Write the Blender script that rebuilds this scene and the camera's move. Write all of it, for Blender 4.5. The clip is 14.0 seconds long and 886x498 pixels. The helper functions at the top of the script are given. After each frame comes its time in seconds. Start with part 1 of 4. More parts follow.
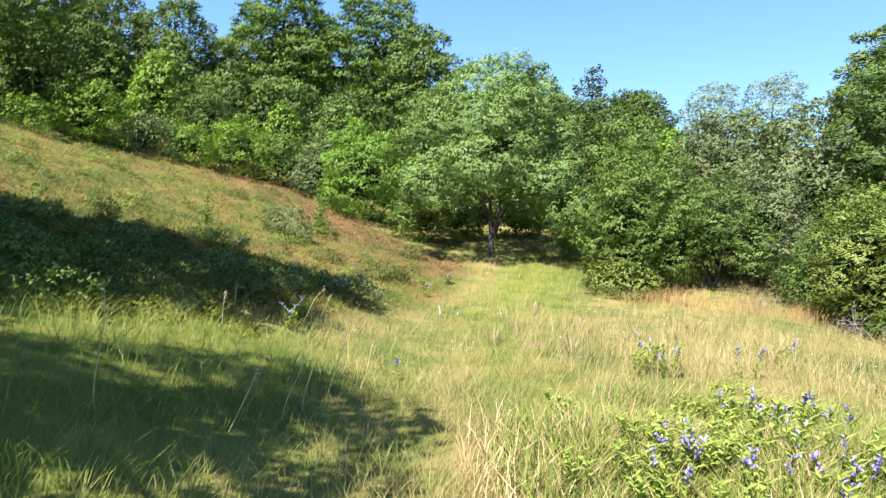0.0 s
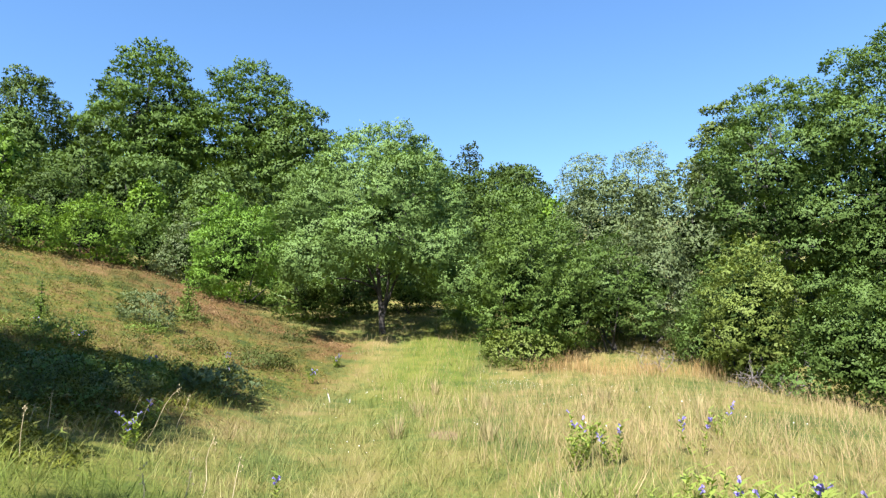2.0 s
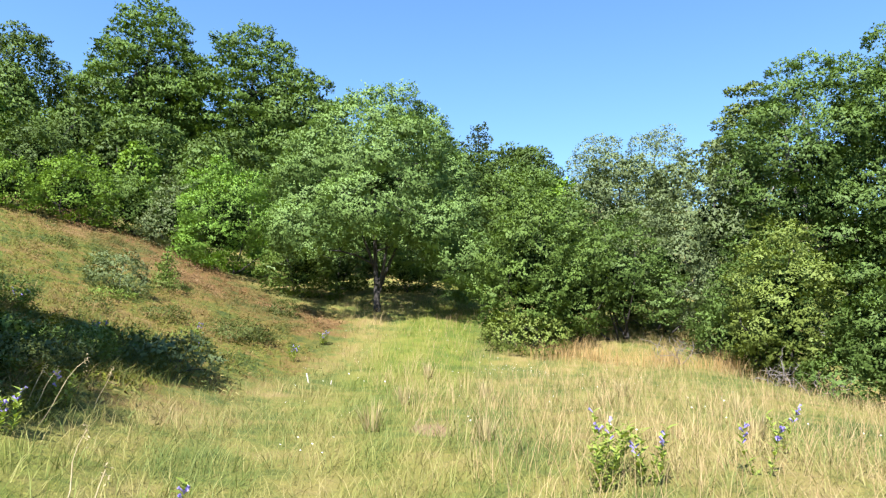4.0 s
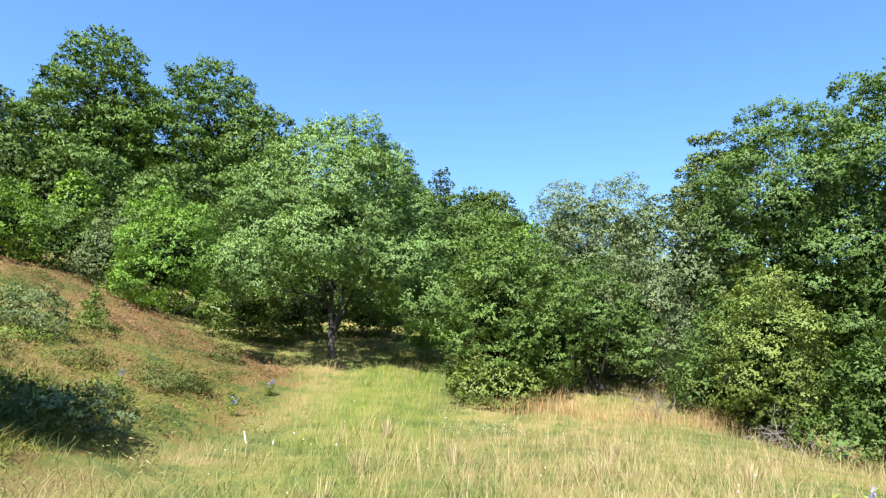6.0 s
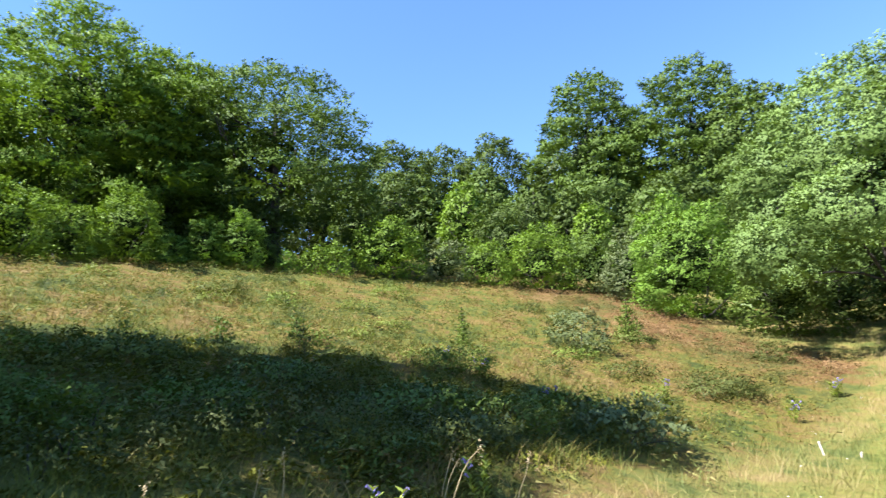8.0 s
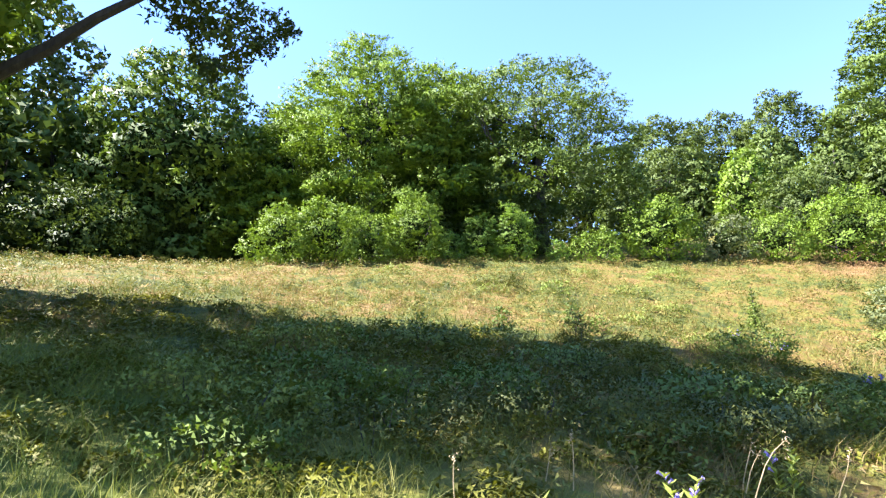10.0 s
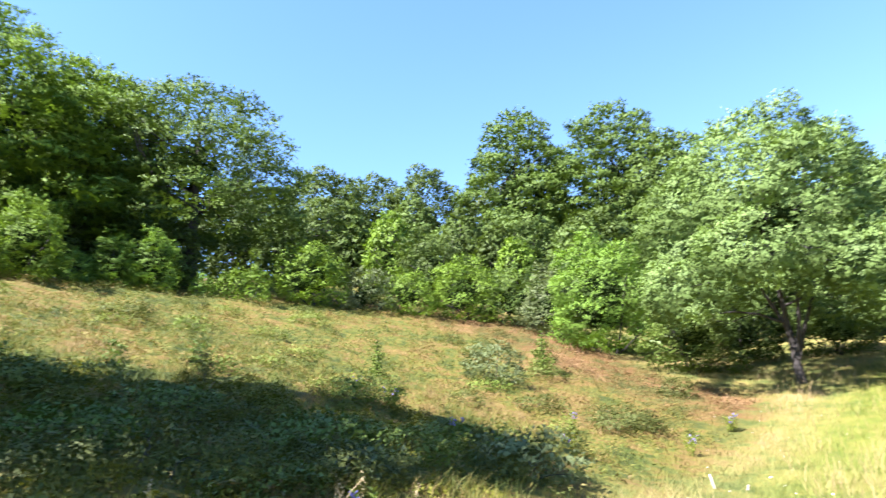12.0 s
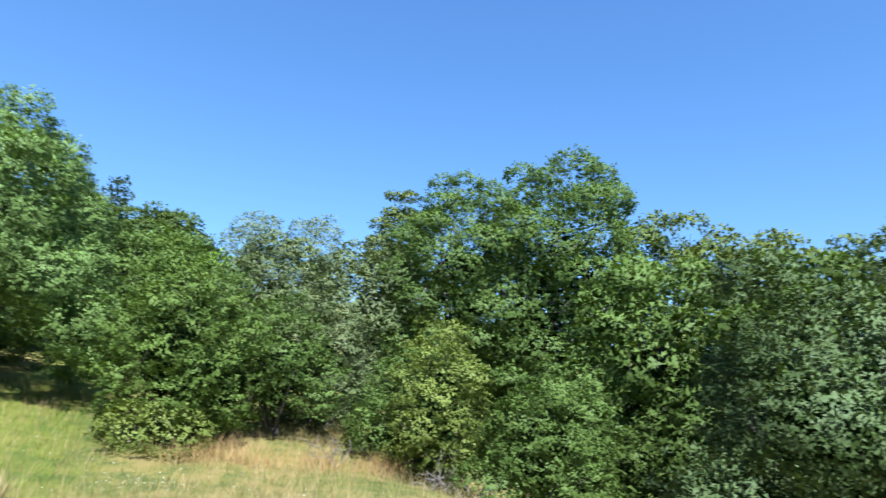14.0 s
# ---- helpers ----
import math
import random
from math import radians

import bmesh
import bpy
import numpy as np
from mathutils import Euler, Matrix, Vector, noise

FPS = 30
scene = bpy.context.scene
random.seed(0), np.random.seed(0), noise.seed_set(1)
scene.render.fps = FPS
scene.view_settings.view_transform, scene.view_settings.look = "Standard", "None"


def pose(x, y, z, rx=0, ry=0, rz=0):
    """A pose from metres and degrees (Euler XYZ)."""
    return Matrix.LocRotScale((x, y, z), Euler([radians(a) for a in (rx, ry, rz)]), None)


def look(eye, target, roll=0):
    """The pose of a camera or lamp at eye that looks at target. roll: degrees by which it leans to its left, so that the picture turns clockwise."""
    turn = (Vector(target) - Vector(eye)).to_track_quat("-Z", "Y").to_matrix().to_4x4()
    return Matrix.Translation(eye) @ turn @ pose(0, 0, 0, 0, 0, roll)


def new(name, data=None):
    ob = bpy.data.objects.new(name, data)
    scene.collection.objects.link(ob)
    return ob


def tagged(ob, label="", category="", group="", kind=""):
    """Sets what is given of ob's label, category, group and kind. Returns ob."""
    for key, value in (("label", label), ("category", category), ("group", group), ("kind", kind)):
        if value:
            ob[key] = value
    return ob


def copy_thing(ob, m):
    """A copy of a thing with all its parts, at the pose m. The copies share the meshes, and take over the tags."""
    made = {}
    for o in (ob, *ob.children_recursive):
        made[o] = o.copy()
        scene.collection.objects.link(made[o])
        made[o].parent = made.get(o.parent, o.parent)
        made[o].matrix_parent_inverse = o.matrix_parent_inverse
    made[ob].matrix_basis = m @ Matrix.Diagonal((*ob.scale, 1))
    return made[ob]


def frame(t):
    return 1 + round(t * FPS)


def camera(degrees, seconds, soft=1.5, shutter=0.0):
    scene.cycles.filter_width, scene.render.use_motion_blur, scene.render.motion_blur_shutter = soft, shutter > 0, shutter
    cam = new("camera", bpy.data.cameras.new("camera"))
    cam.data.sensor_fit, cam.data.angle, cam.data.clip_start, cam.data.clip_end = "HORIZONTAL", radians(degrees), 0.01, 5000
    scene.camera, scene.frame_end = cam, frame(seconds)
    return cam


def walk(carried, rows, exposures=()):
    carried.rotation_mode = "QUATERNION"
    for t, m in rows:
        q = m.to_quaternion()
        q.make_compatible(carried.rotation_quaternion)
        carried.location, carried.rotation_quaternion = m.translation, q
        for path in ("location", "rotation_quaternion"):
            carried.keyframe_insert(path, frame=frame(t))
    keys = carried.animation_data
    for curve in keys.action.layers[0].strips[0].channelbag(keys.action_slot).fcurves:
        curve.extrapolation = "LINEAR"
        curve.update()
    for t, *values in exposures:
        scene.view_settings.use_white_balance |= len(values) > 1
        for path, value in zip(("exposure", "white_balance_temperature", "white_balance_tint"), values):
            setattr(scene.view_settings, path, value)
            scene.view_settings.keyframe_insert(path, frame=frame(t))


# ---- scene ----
cam = camera(70.4, 14.0, soft=1.25, shutter=0.2)
PATH = [
    (0, (0.000, -0.001, 1.650), (0.001, 1.999, 1.650), 2.31),
    (0.5, (-0.011, 0.316, 1.620), (0.098, 2.309, 1.744), -1.04),
    (1, (-0.003, 0.663, 1.614), (0.057, 2.658, 1.734), -0.02),
    (1.5, (-0.050, 1.031, 1.643), (0.201, 3.009, 1.794), 3.88),
    (2, (-0.018, 1.389, 1.621), (0.340, 3.341, 1.867), -1.39),
    (2.2, (0.005, 1.514, 1.621), (0.359, 3.463, 1.896), -0.12),
    (4.3, (0.430, 3.294, 1.438), (0.764, 5.256, 1.632), 1.36),
    (4.5, (0.424, 3.463, 1.428), (0.770, 5.421, 1.643), 4.15),
    (5, (0.427, 3.783, 1.485), (0.875, 5.715, 1.748), 4.64),
    (5.5, (0.521, 4.127, 1.500), (1.012, 6.041, 1.806), 2.62),
    (6, (0.547, 4.453, 1.486), (1.009, 6.368, 1.832), 1.59),
    (6.5, (0.496, 4.783, 1.533), (0.950, 6.693, 1.916), 1.51),
    (7, (0.447, 5.114, 1.530), (0.273, 7.063, 1.941), -1.63),
    (7.5, (0.452, 5.242, 1.496), (-0.236, 7.076, 1.898), -4.02),
    (8, (0.461, 5.217, 1.486), (-0.564, 6.890, 1.879), -3.97),
    (8.5, (0.430, 5.146, 1.498), (-0.859, 6.625, 1.884), -2.34),
    (8.7, (0.427, 5.106, 1.488), (-0.962, 6.489, 1.885), -2.06),
    (9.75, (0.490, 5.130, 1.480), (-1.143, 6.211, 1.886), -3.20),
    (10.8, (0.546, 5.159, 1.458), (-0.881, 6.498, 1.869), -4.35),
    (11, (0.556, 5.177, 1.460), (-0.755, 6.631, 1.871), -3.94),
    (11.5, (0.572, 5.274, 1.464), (-0.513, 6.896, 1.900), -3.25),
    (12, (0.679, 5.355, 1.460), (-0.137, 7.119, 1.932), -3.19),
    (12.5, (0.737, 5.382, 1.486), (0.536, 7.315, 1.960), -1.49),
    (13, (0.672, 5.269, 1.535), (1.165, 7.143, 2.033), 1.99),
    (13.5, (0.594, 5.212, 1.547), (1.517, 6.909, 2.065), 2.99),
    (14, (0.593, 5.153, 1.562), (1.888, 6.591, 2.066), 3.22),
]
walk(cam, [(t, look(eye, target, roll)) for t, eye, target, roll in PATH],
     [(0.0, 1.88, 6000, 13.5), (1.5, 1.62, 5900, 12.5), (4.5, 1.74, 5880, 12), (6.5, 1.72, 5720, 12), (8.7, 2.17, 6020, 20), (10.8, 2.86, 5920, 30), (11.5, 2.68, 5900, 27), (12.5, 2.12, 5900, 16), (13.0, 1.86, 5680, 11), (14.0, 1.52, 5420, 11)])

# ---- world and sun ----
SUN_AZ, SUN_EL = 148.0, 52.0  # degrees to the left of +y, and up
to_sun = Vector((-math.sin(radians(SUN_AZ)) * math.cos(radians(SUN_EL)), math.cos(radians(SUN_AZ)) * math.cos(radians(SUN_EL)), math.sin(radians(SUN_EL))))
world = bpy.data.worlds.new("world")
scene.world = world
world.use_nodes = True
wn = world.node_tree
sky = wn.nodes.new("ShaderNodeTexSky")
sky.sky_type, sky.sun_disc = "NISHITA", False
sky.sun_elevation, sky.sun_rotation = radians(SUN_EL), radians(-SUN_AZ)
sky.air_density, sky.dust_density, sky.ozone_density = 1.6, 0.0, 10.0
wn.nodes["Background"].inputs["Strength"].default_value = 0.067
wn.links.new(sky.outputs[0], wn.nodes["Background"].inputs["Color"])
sun = new("sun", bpy.data.lights.new("sun", "SUN"))
sun.data.energy, sun.data.angle, sun.data.color = 5.2, radians(0.6), (1.0, 0.96, 0.9)
sun.matrix_world = look(to_sun * 60, (0, 0, 0))

rng = np.random.default_rng(7)


# ---- materials ----
def nodes_of(name):
    m = bpy.data.materials.new(name)
    m.use_nodes = True
    return m, m.node_tree, m.node_tree.nodes["Principled BSDF"]


def ramp(tree, fac, stops):
    r = tree.nodes.new("ShaderNodeValToRGB")
    while len(r.color_ramp.elements) < len(stops):
        r.color_ramp.elements.new(0.5)
    for e, (p, c) in zip(r.color_ramp.elements, stops):
        e.position, e.color = p, (*c, 1)
    tree.links.new(fac, r.inputs[0])
    return r.outputs[0]


def noise_tex(tree, scale, detail=4.0, rough=0.6, coord="Object", stretch=None):
    co = tree.nodes.new("ShaderNodeTexCoord").outputs[coord]
    if stretch:
        mp = tree.nodes.new("ShaderNodeMapping")
        mp.inputs["Scale"].default_value = stretch
        tree.links.new(co, mp.inputs[0])
        co = mp.outputs[0]
    n = tree.nodes.new("ShaderNodeTexNoise")
    n.inputs["Scale"].default_value, n.inputs["Detail"].default_value, n.inputs["Roughness"].default_value = scale, detail, rough
    tree.links.new(co, n.inputs["Vector"])
    return n.outputs["Fac"]


def mixed(tree, fac, a, b, mode="MIX"):
    m = tree.nodes.new("ShaderNodeMix")
    m.data_type, m.blend_type = "RGBA", mode
    for sock, v in ((m.inputs[0], fac), (m.inputs[6], a), (m.inputs[7], b)):
        if isinstance(v, (int, float)):
            sock.default_value = v
        elif isinstance(v, tuple):
            sock.default_value = (*v, 1)
        else:
            tree.links.new(v, sock)
    return m.outputs[2]


def leafy(name, dark, mid, light, through_light=0.4, gloss=0.6, patch=0.9):
    """Leaves: colour varies leaf by leaf and in patches over the crown, and light passes through them."""
    m, t, p = nodes_of(name)
    geo = t.nodes.new("ShaderNodeNewGeometry")
    col = ramp(t, geo.outputs["Random Per Island"], [(0.0, dark), (0.5, mid), (1.0, light)])
    big = ramp(t, noise_tex(t, patch, 3), [(0.3, tuple(0.78 * c for c in mid)), (0.7, tuple(1.22 * c for c in mid))])
    col = mixed(t, 0.6, col, big)
    t.links.new(col, p.inputs["Base Color"])
    p.inputs["Roughness"].default_value = gloss
    p.inputs["Specular IOR Level"].default_value = 0.14
    tl = t.nodes.new("ShaderNodeBsdfTranslucent")
    warm = mixed(t, 1.0, col, (1.15, 1.2, 0.5), "MULTIPLY")
    t.links.new(warm, tl.inputs["Color"])
    mx = t.nodes.new("ShaderNodeMixShader")
    mx.inputs[0].default_value = 0.5 * through_light
    t.links.new(p.outputs[0], mx.inputs[1])
    t.links.new(tl.outputs[0], mx.inputs[2])
    t.links.new(mx.outputs[0], t.nodes["Material Output"].inputs[0])
    return m


def plain(name, a, b, scale=8.0, rough=0.8, bump=0.3, stretch=None):
    """A rough natural surface in two tones with relief."""
    m, t, p = nodes_of(name)
    n = noise_tex(t, scale, 6, 0.65, stretch=stretch)
    t.links.new(ramp(t, n, [(0.3, a), (0.7, b)]), p.inputs["Base Color"])
    p.inputs["Roughness"].default_value = rough
    bp = t.nodes.new("ShaderNodeBump")
    bp.inputs["Strength"].default_value, bp.inputs["Distance"].default_value = bump, 0.03
    t.links.new(n, bp.inputs["Height"])
    t.links.new(bp.outputs[0], p.inputs["Normal"])
    return m


LEAF = {
    # Besides dark beeches, the dark leaf puts shade into a bough, hollow and scrub.
    "dark": leafy("leaf_dark_beech_and_shade", (0.050, 0.076, 0.015), (0.070, 0.104, 0.020), (0.098, 0.136, 0.030), 0.4),
    "beech": leafy("leaf_beech", (0.088, 0.147, 0.015), (0.130, 0.207, 0.022), (0.177, 0.258, 0.033), 0.5),
    "bright": leafy("leaf_fresh_green", (0.105, 0.18, 0.024), (0.148, 0.245, 0.034), (0.19, 0.3, 0.048), 0.5),
    "mid": leafy("leaf_mid_green", (0.066, 0.104, 0.021), (0.094, 0.142, 0.029), (0.132, 0.182, 0.042), 0.4),
    "fruit": leafy("leaf_soft_green", (0.106, 0.162, 0.038), (0.150, 0.222, 0.056), (0.205, 0.282, 0.085), 0.4, 0.6),
    "willow": leafy("leaf_grey_willow", (0.088, 0.117, 0.042), (0.122, 0.152, 0.057), (0.172, 0.195, 0.085), 0.35, 0.6),
    "silver": leafy("leaf_silver_willow", (0.050, 0.078, 0.024), (0.074, 0.108, 0.034), (0.150, 0.175, 0.078), 0.3, 0.6),
    "pale": leafy("leaf_pale_aspen", (0.125, 0.162, 0.068), (0.170, 0.208, 0.095), (0.230, 0.255, 0.13), 0.4, 0.6),
    "olive": leafy("leaf_olive", (0.087, 0.115, 0.023), (0.120, 0.152, 0.033), (0.161, 0.193, 0.048), 0.35),
    "pine": leafy("needle_dark_green", (0.037, 0.055, 0.018), (0.052, 0.074, 0.024), (0.073, 0.097, 0.033), 0.15),
    "fir": leafy("needle_fresh_green", (0.094, 0.138, 0.022), (0.130, 0.184, 0.029), (0.171, 0.221, 0.044), 0.25),
    "berry": leafy("leaf_low_shrub", (0.050, 0.062, 0.014), (0.082, 0.098, 0.022), (0.125, 0.135, 0.036), 0.4),
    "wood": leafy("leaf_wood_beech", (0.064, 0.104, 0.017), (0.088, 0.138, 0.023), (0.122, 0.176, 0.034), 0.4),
    "hazel": leafy("leaf_hazel", (0.076, 0.120, 0.022), (0.106, 0.158, 0.029), (0.148, 0.200, 0.043), 0.45),
    "ash": leafy("leaf_ash", (0.070, 0.114, 0.024), (0.098, 0.150, 0.032), (0.135, 0.188, 0.046), 0.45),
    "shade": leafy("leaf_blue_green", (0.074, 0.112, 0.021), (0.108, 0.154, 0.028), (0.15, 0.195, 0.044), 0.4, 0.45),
    "lime": leafy("leaf_yellow_green", (0.110, 0.145, 0.026), (0.155, 0.192, 0.036), (0.215, 0.245, 0.062), 0.45),
    "gentian": leafy("leaf_gentian", (0.15, 0.20, 0.028), (0.215, 0.265, 0.042), (0.29, 0.32, 0.068), 0.5),
}
BARK = plain("bark_grey_brown", (0.018, 0.015, 0.012), (0.06, 0.05, 0.04), 14, 0.9, 0.6, (1, 1, 0.25))
BARK_PALE = plain("bark_pale_grey", (0.09, 0.08, 0.065), (0.22, 0.20, 0.17), 10, 0.9, 0.5, (1, 1, 0.3))
DEADWOOD = plain("dead_twig_grey", (0.10, 0.085, 0.07), (0.25, 0.21, 0.18), 20, 0.9, 0.3)
# Dark filler for crown insides: the shade of the gaps is in its colour.
INNER_SHADE = plain("dark_inner_shade", (0.026, 0.042, 0.011), (0.042, 0.064, 0.016), 6, 1.0, 0.5)
INNER_SHADE.node_tree.nodes["Principled BSDF"].inputs["Specular IOR Level"].default_value = 0.0
STAKE = plain("weathered_white_wood", (0.40, 0.34, 0.30), (0.62, 0.55, 0.5), 18, 0.8, 0.2)
STALK = plain("dry_stalk_straw", (0.26, 0.19, 0.09), (0.48, 0.38, 0.2), 30, 0.8, 0.1)
PETAL = leafy("petal_violet", (0.21, 0.16, 0.46), (0.31, 0.25, 0.58), (0.44, 0.38, 0.70), 0.35, 0.5)
PETAL_WHITE = leafy("petal_white", (0.6, 0.6, 0.5), (0.75, 0.74, 0.68), (0.85, 0.85, 0.8), 0.3, 0.5)


def sward(name, blade):
    """Ground cover: meadow green to straw on the open ground, heath browns on the bank. One map serves the soil and the blades."""
    m, t, p = nodes_of(name)
    pos = t.nodes.new("ShaderNodeTexCoord").outputs["Object"]
    sep = t.nodes.new("ShaderNodeSeparateXYZ")
    t.links.new(pos, sep.inputs[0])

    def op(kind, a, b=0.0, c=0.0, clamp=False):
        n = t.nodes.new("ShaderNodeMath")
        n.operation, n.use_clamp = kind, clamp
        for s, v in zip(n.inputs, (a, b, c)):
            if isinstance(v, (int, float)):
                s.default_value = v
            else:
                t.links.new(v, s)
        return n.outputs[0]

    x, y = sep.outputs[0], sep.outputs[1]
    big, mid = noise_tex(t, 0.35, 3), noise_tex(t, 1.7, 4, 0.65)
    fine = t.nodes.new("ShaderNodeNewGeometry").outputs["Random Per Island"] if blade else noise_tex(t, 14, 5, 0.7)
    blend = op("ADD", op("MULTIPLY", big, 0.38), op("ADD", op("MULTIPLY", mid, 0.50), op("MULTIPLY", fine, 0.12)))
    blend = op("ADD", op("MULTIPLY", op("SUBTRACT", blend, 0.49), 1.7), 0.49)
    meadow = ramp(t, blend, [(0.34, (0.100, 0.130, 0.028)), (0.44, (0.165, 0.182, 0.045)), (0.54, (0.250, 0.222, 0.064)), (0.70, (0.330, 0.252, 0.112))])
    fresh = ramp(t, blend, [(0.32, (0.100, 0.150, 0.019)), (0.5, (0.162, 0.198, 0.026)), (0.68, (0.235, 0.240, 0.048))])
    knoll = noise_tex(t, 4.6, 3, 0.6)
    patchy = op("ADD", op("MULTIPLY", big, 0.30), op("ADD", op("MULTIPLY", mid, 0.36), op("ADD", op("MULTIPLY", knoll, 0.26), op("MULTIPLY", fine, 0.08))))
    patchy = op("ADD", op("MULTIPLY", op("SUBTRACT", patchy, 0.49), 2.7), 0.49)
    heath = ramp(t, patchy, [(0.28, (0.050, 0.074, 0.012)), (0.43, (0.102, 0.128, 0.018)), (0.54, (0.168, 0.158, 0.025)), (0.65, (0.186, 0.130, 0.036)), (0.84, (0.265, 0.195, 0.070))])
    ling = ramp(t, blend, [(0.34, (0.095, 0.098, 0.024)), (0.44, (0.165, 0.118, 0.036)), (0.54, (0.178, 0.092, 0.038)), (0.68, (0.285, 0.180, 0.086))])
    # heather browns gather towards the wood's edge
    brown = op("ADD", op("DIVIDE", op("SUBTRACT", op("ADD", y, op("MULTIPLY", x, 0.8)), 18.5), 4.0), op("MULTIPLY", op("SUBTRACT", big, 0.5), 1.6), clamp=True)
    heath = mixed(t, op("MULTIPLY", brown, 0.9), heath, ling)
    # the trodden way through the meadow is fresher: it bends from (0.3, 0) to (4.2, 24)
    way = op("ADD", 0.3, op("MULTIPLY", op("POWER", op("DIVIDE", op("MAXIMUM", y, 0.0), 24.0), 2.0), 3.9))
    off = op("ABSOLUTE", op("SUBTRACT", x, way))
    on_way = op("SUBTRACT", 1.0, op("DIVIDE", op("SUBTRACT", off, op("MULTIPLY", mid, 1.6)), 1.1), clamp=True)
    far_way = op("DIVIDE", op("SUBTRACT", y, 12.0), 6.0, clamp=True)
    col = mixed(t, op("MULTIPLY", on_way, op("ADD", 0.3, op("MULTIPLY", far_way, 0.62))), meadow, fresh)
    worn = op("MULTIPLY", op("SUBTRACT", 1.0, op("DIVIDE", op("ABSOLUTE", op("SUBTRACT", op("ADD", x, op("MULTIPLY", mid, 0.5)), 0.45)), 0.45), clamp=True), op("SUBTRACT", 1.0, op("DIVIDE", op("SUBTRACT", y, 7.0), 4.0), clamp=True))
    col = mixed(t, op("MULTIPLY", worn, 0.28), col, (0.3, 0.21, 0.1))
    spot = op("SQRT", op("ADD", op("POWER", op("SUBTRACT", x, 1.56), 2.0), op("POWER", op("MULTIPLY", op("SUBTRACT", y, 10.2), 0.5), 2.0)))
    bare = op("SUBTRACT", 1.0, op("DIVIDE", op("SUBTRACT", spot, 0.16), 0.12), clamp=True)
    col = mixed(t, op("MULTIPLY", bare, 0.8), col, (0.33, 0.21, 0.14))
    # ground shaded by the trees on the near left stays lush
    lush = op("DIVIDE", op("SUBTRACT", op("SUBTRACT", 0.3, x), op("MULTIPLY", mid, 1.2)), 1.6, clamp=True)
    near = op("SUBTRACT", 1.0, op("DIVIDE", op("SUBTRACT", y, 7.0), 3.0), clamp=True)
    col = mixed(t, op("MULTIPLY", op("MULTIPLY", lush, near), 0.92), col, fresh)
    edge = op("ADD", op("SUBTRACT", op("SUBTRACT", op("MULTIPLY", mid, 2.0), x), 2.4), op("MULTIPLY", op("SUBTRACT", y, 10.0), 0.22))
    bank = op("MULTIPLY", op("DIVIDE", edge, 0.8, clamp=True), op("DIVIDE", op("SUBTRACT", op("ADD", y, op("MAXIMUM", op("SUBTRACT", -4.5, x), 0.0)), 7.5), 2.5, clamp=True))
    back = op("SUBTRACT", 1.0, op("DIVIDE", op("SUBTRACT", op("ADD", y, x), 23.8), 1.6), clamp=True)
    col = mixed(t, op("MULTIPLY", bank, back), col, heath)
    if not blade:
        col = mixed(t, 1.0, col, (0.66, 0.63, 0.5), "MULTIPLY")
    t.links.new(col, p.inputs["Base Color"])
    p.inputs["Roughness"].default_value = 0.65 if blade else 0.95
    p.inputs["Specular IOR Level"].default_value = 0.25
    if blade:
        tl = t.nodes.new("ShaderNodeBsdfTranslucent")
        t.links.new(col, tl.inputs["Color"])
        mx = t.nodes.new("ShaderNodeMixShader")
        mx.inputs[0].default_value = 0.27
        t.links.new(p.outputs[0], mx.inputs[1])
        t.links.new(tl.outputs[0], mx.inputs[2])
        t.links.new(mx.outputs[0], t.nodes["Material Output"].inputs[0])
    else:
        bp = t.nodes.new("ShaderNodeBump")
        bp.inputs["Strength"].default_value, bp.inputs["Distance"].default_value = 0.8, 0.08
        t.links.new(noise_tex(t, 9, 6, 0.7), bp.inputs["Height"])
        t.links.new(bp.outputs[0], p.inputs["Normal"])
    return m


SOIL, BLADE = sward("meadow_soil", False), sward("meadow_blade", True)


# ---- the lie of the land ----
def softplus(v, k):
    return np.logaddexp(0, v * k) / k


def land(x, y):
    """Height of the ground: a bank on the left, a rise ahead, a fall beyond the crest on the right."""
    x, y = np.asarray(x, float), np.asarray(y, float)
    s = softplus(-x - 0.4, 2.0)
    bank = (0.9 + 0.1 * np.clip((y - 9.0) / 8.0, 0, 1)) * 0.326 * np.maximum(s - 0.59 * softplus(s - 17.6, 0.8), 1e-6)
    rise = 0.195 * softplus(y - 17.7, 1.0)
    up = (bank**1.26 + rise**1.26) ** (1 / 1.26)
    fall = 0.26 * softplus(x - (5.2 + 0.33 * np.clip(y, -20, 60)), 1.2)
    bumps = 0.05 * np.sin(1.3 * x + 0.7 * y) * np.sin(0.9 * y - 0.4 * x) + 0.025 * np.sin(3.1 * x - 1.1) * np.sin(2.7 * y + 0.6)
    tussock = 0.08 * np.sin(6.1 * x + 1.9 * np.sin(2.3 * y)) * np.sin(5.3 * y + 1.7 * np.sin(3.1 * x)) / (1 + np.exp(np.clip(4 * (x + 2.6), -30, 30))) / (1 + np.exp(np.clip(4 * (7.0 - y), -30, 30)))
    mound = 0.25 * np.exp(-(((x - 3.4) / 1.8) ** 2) / 2 - ((y - 8.0) / 3.0) ** 2 / 2)
    return up - 9.0 * (1 - np.exp(-fall / 9.0)) + mound + bumps + tussock


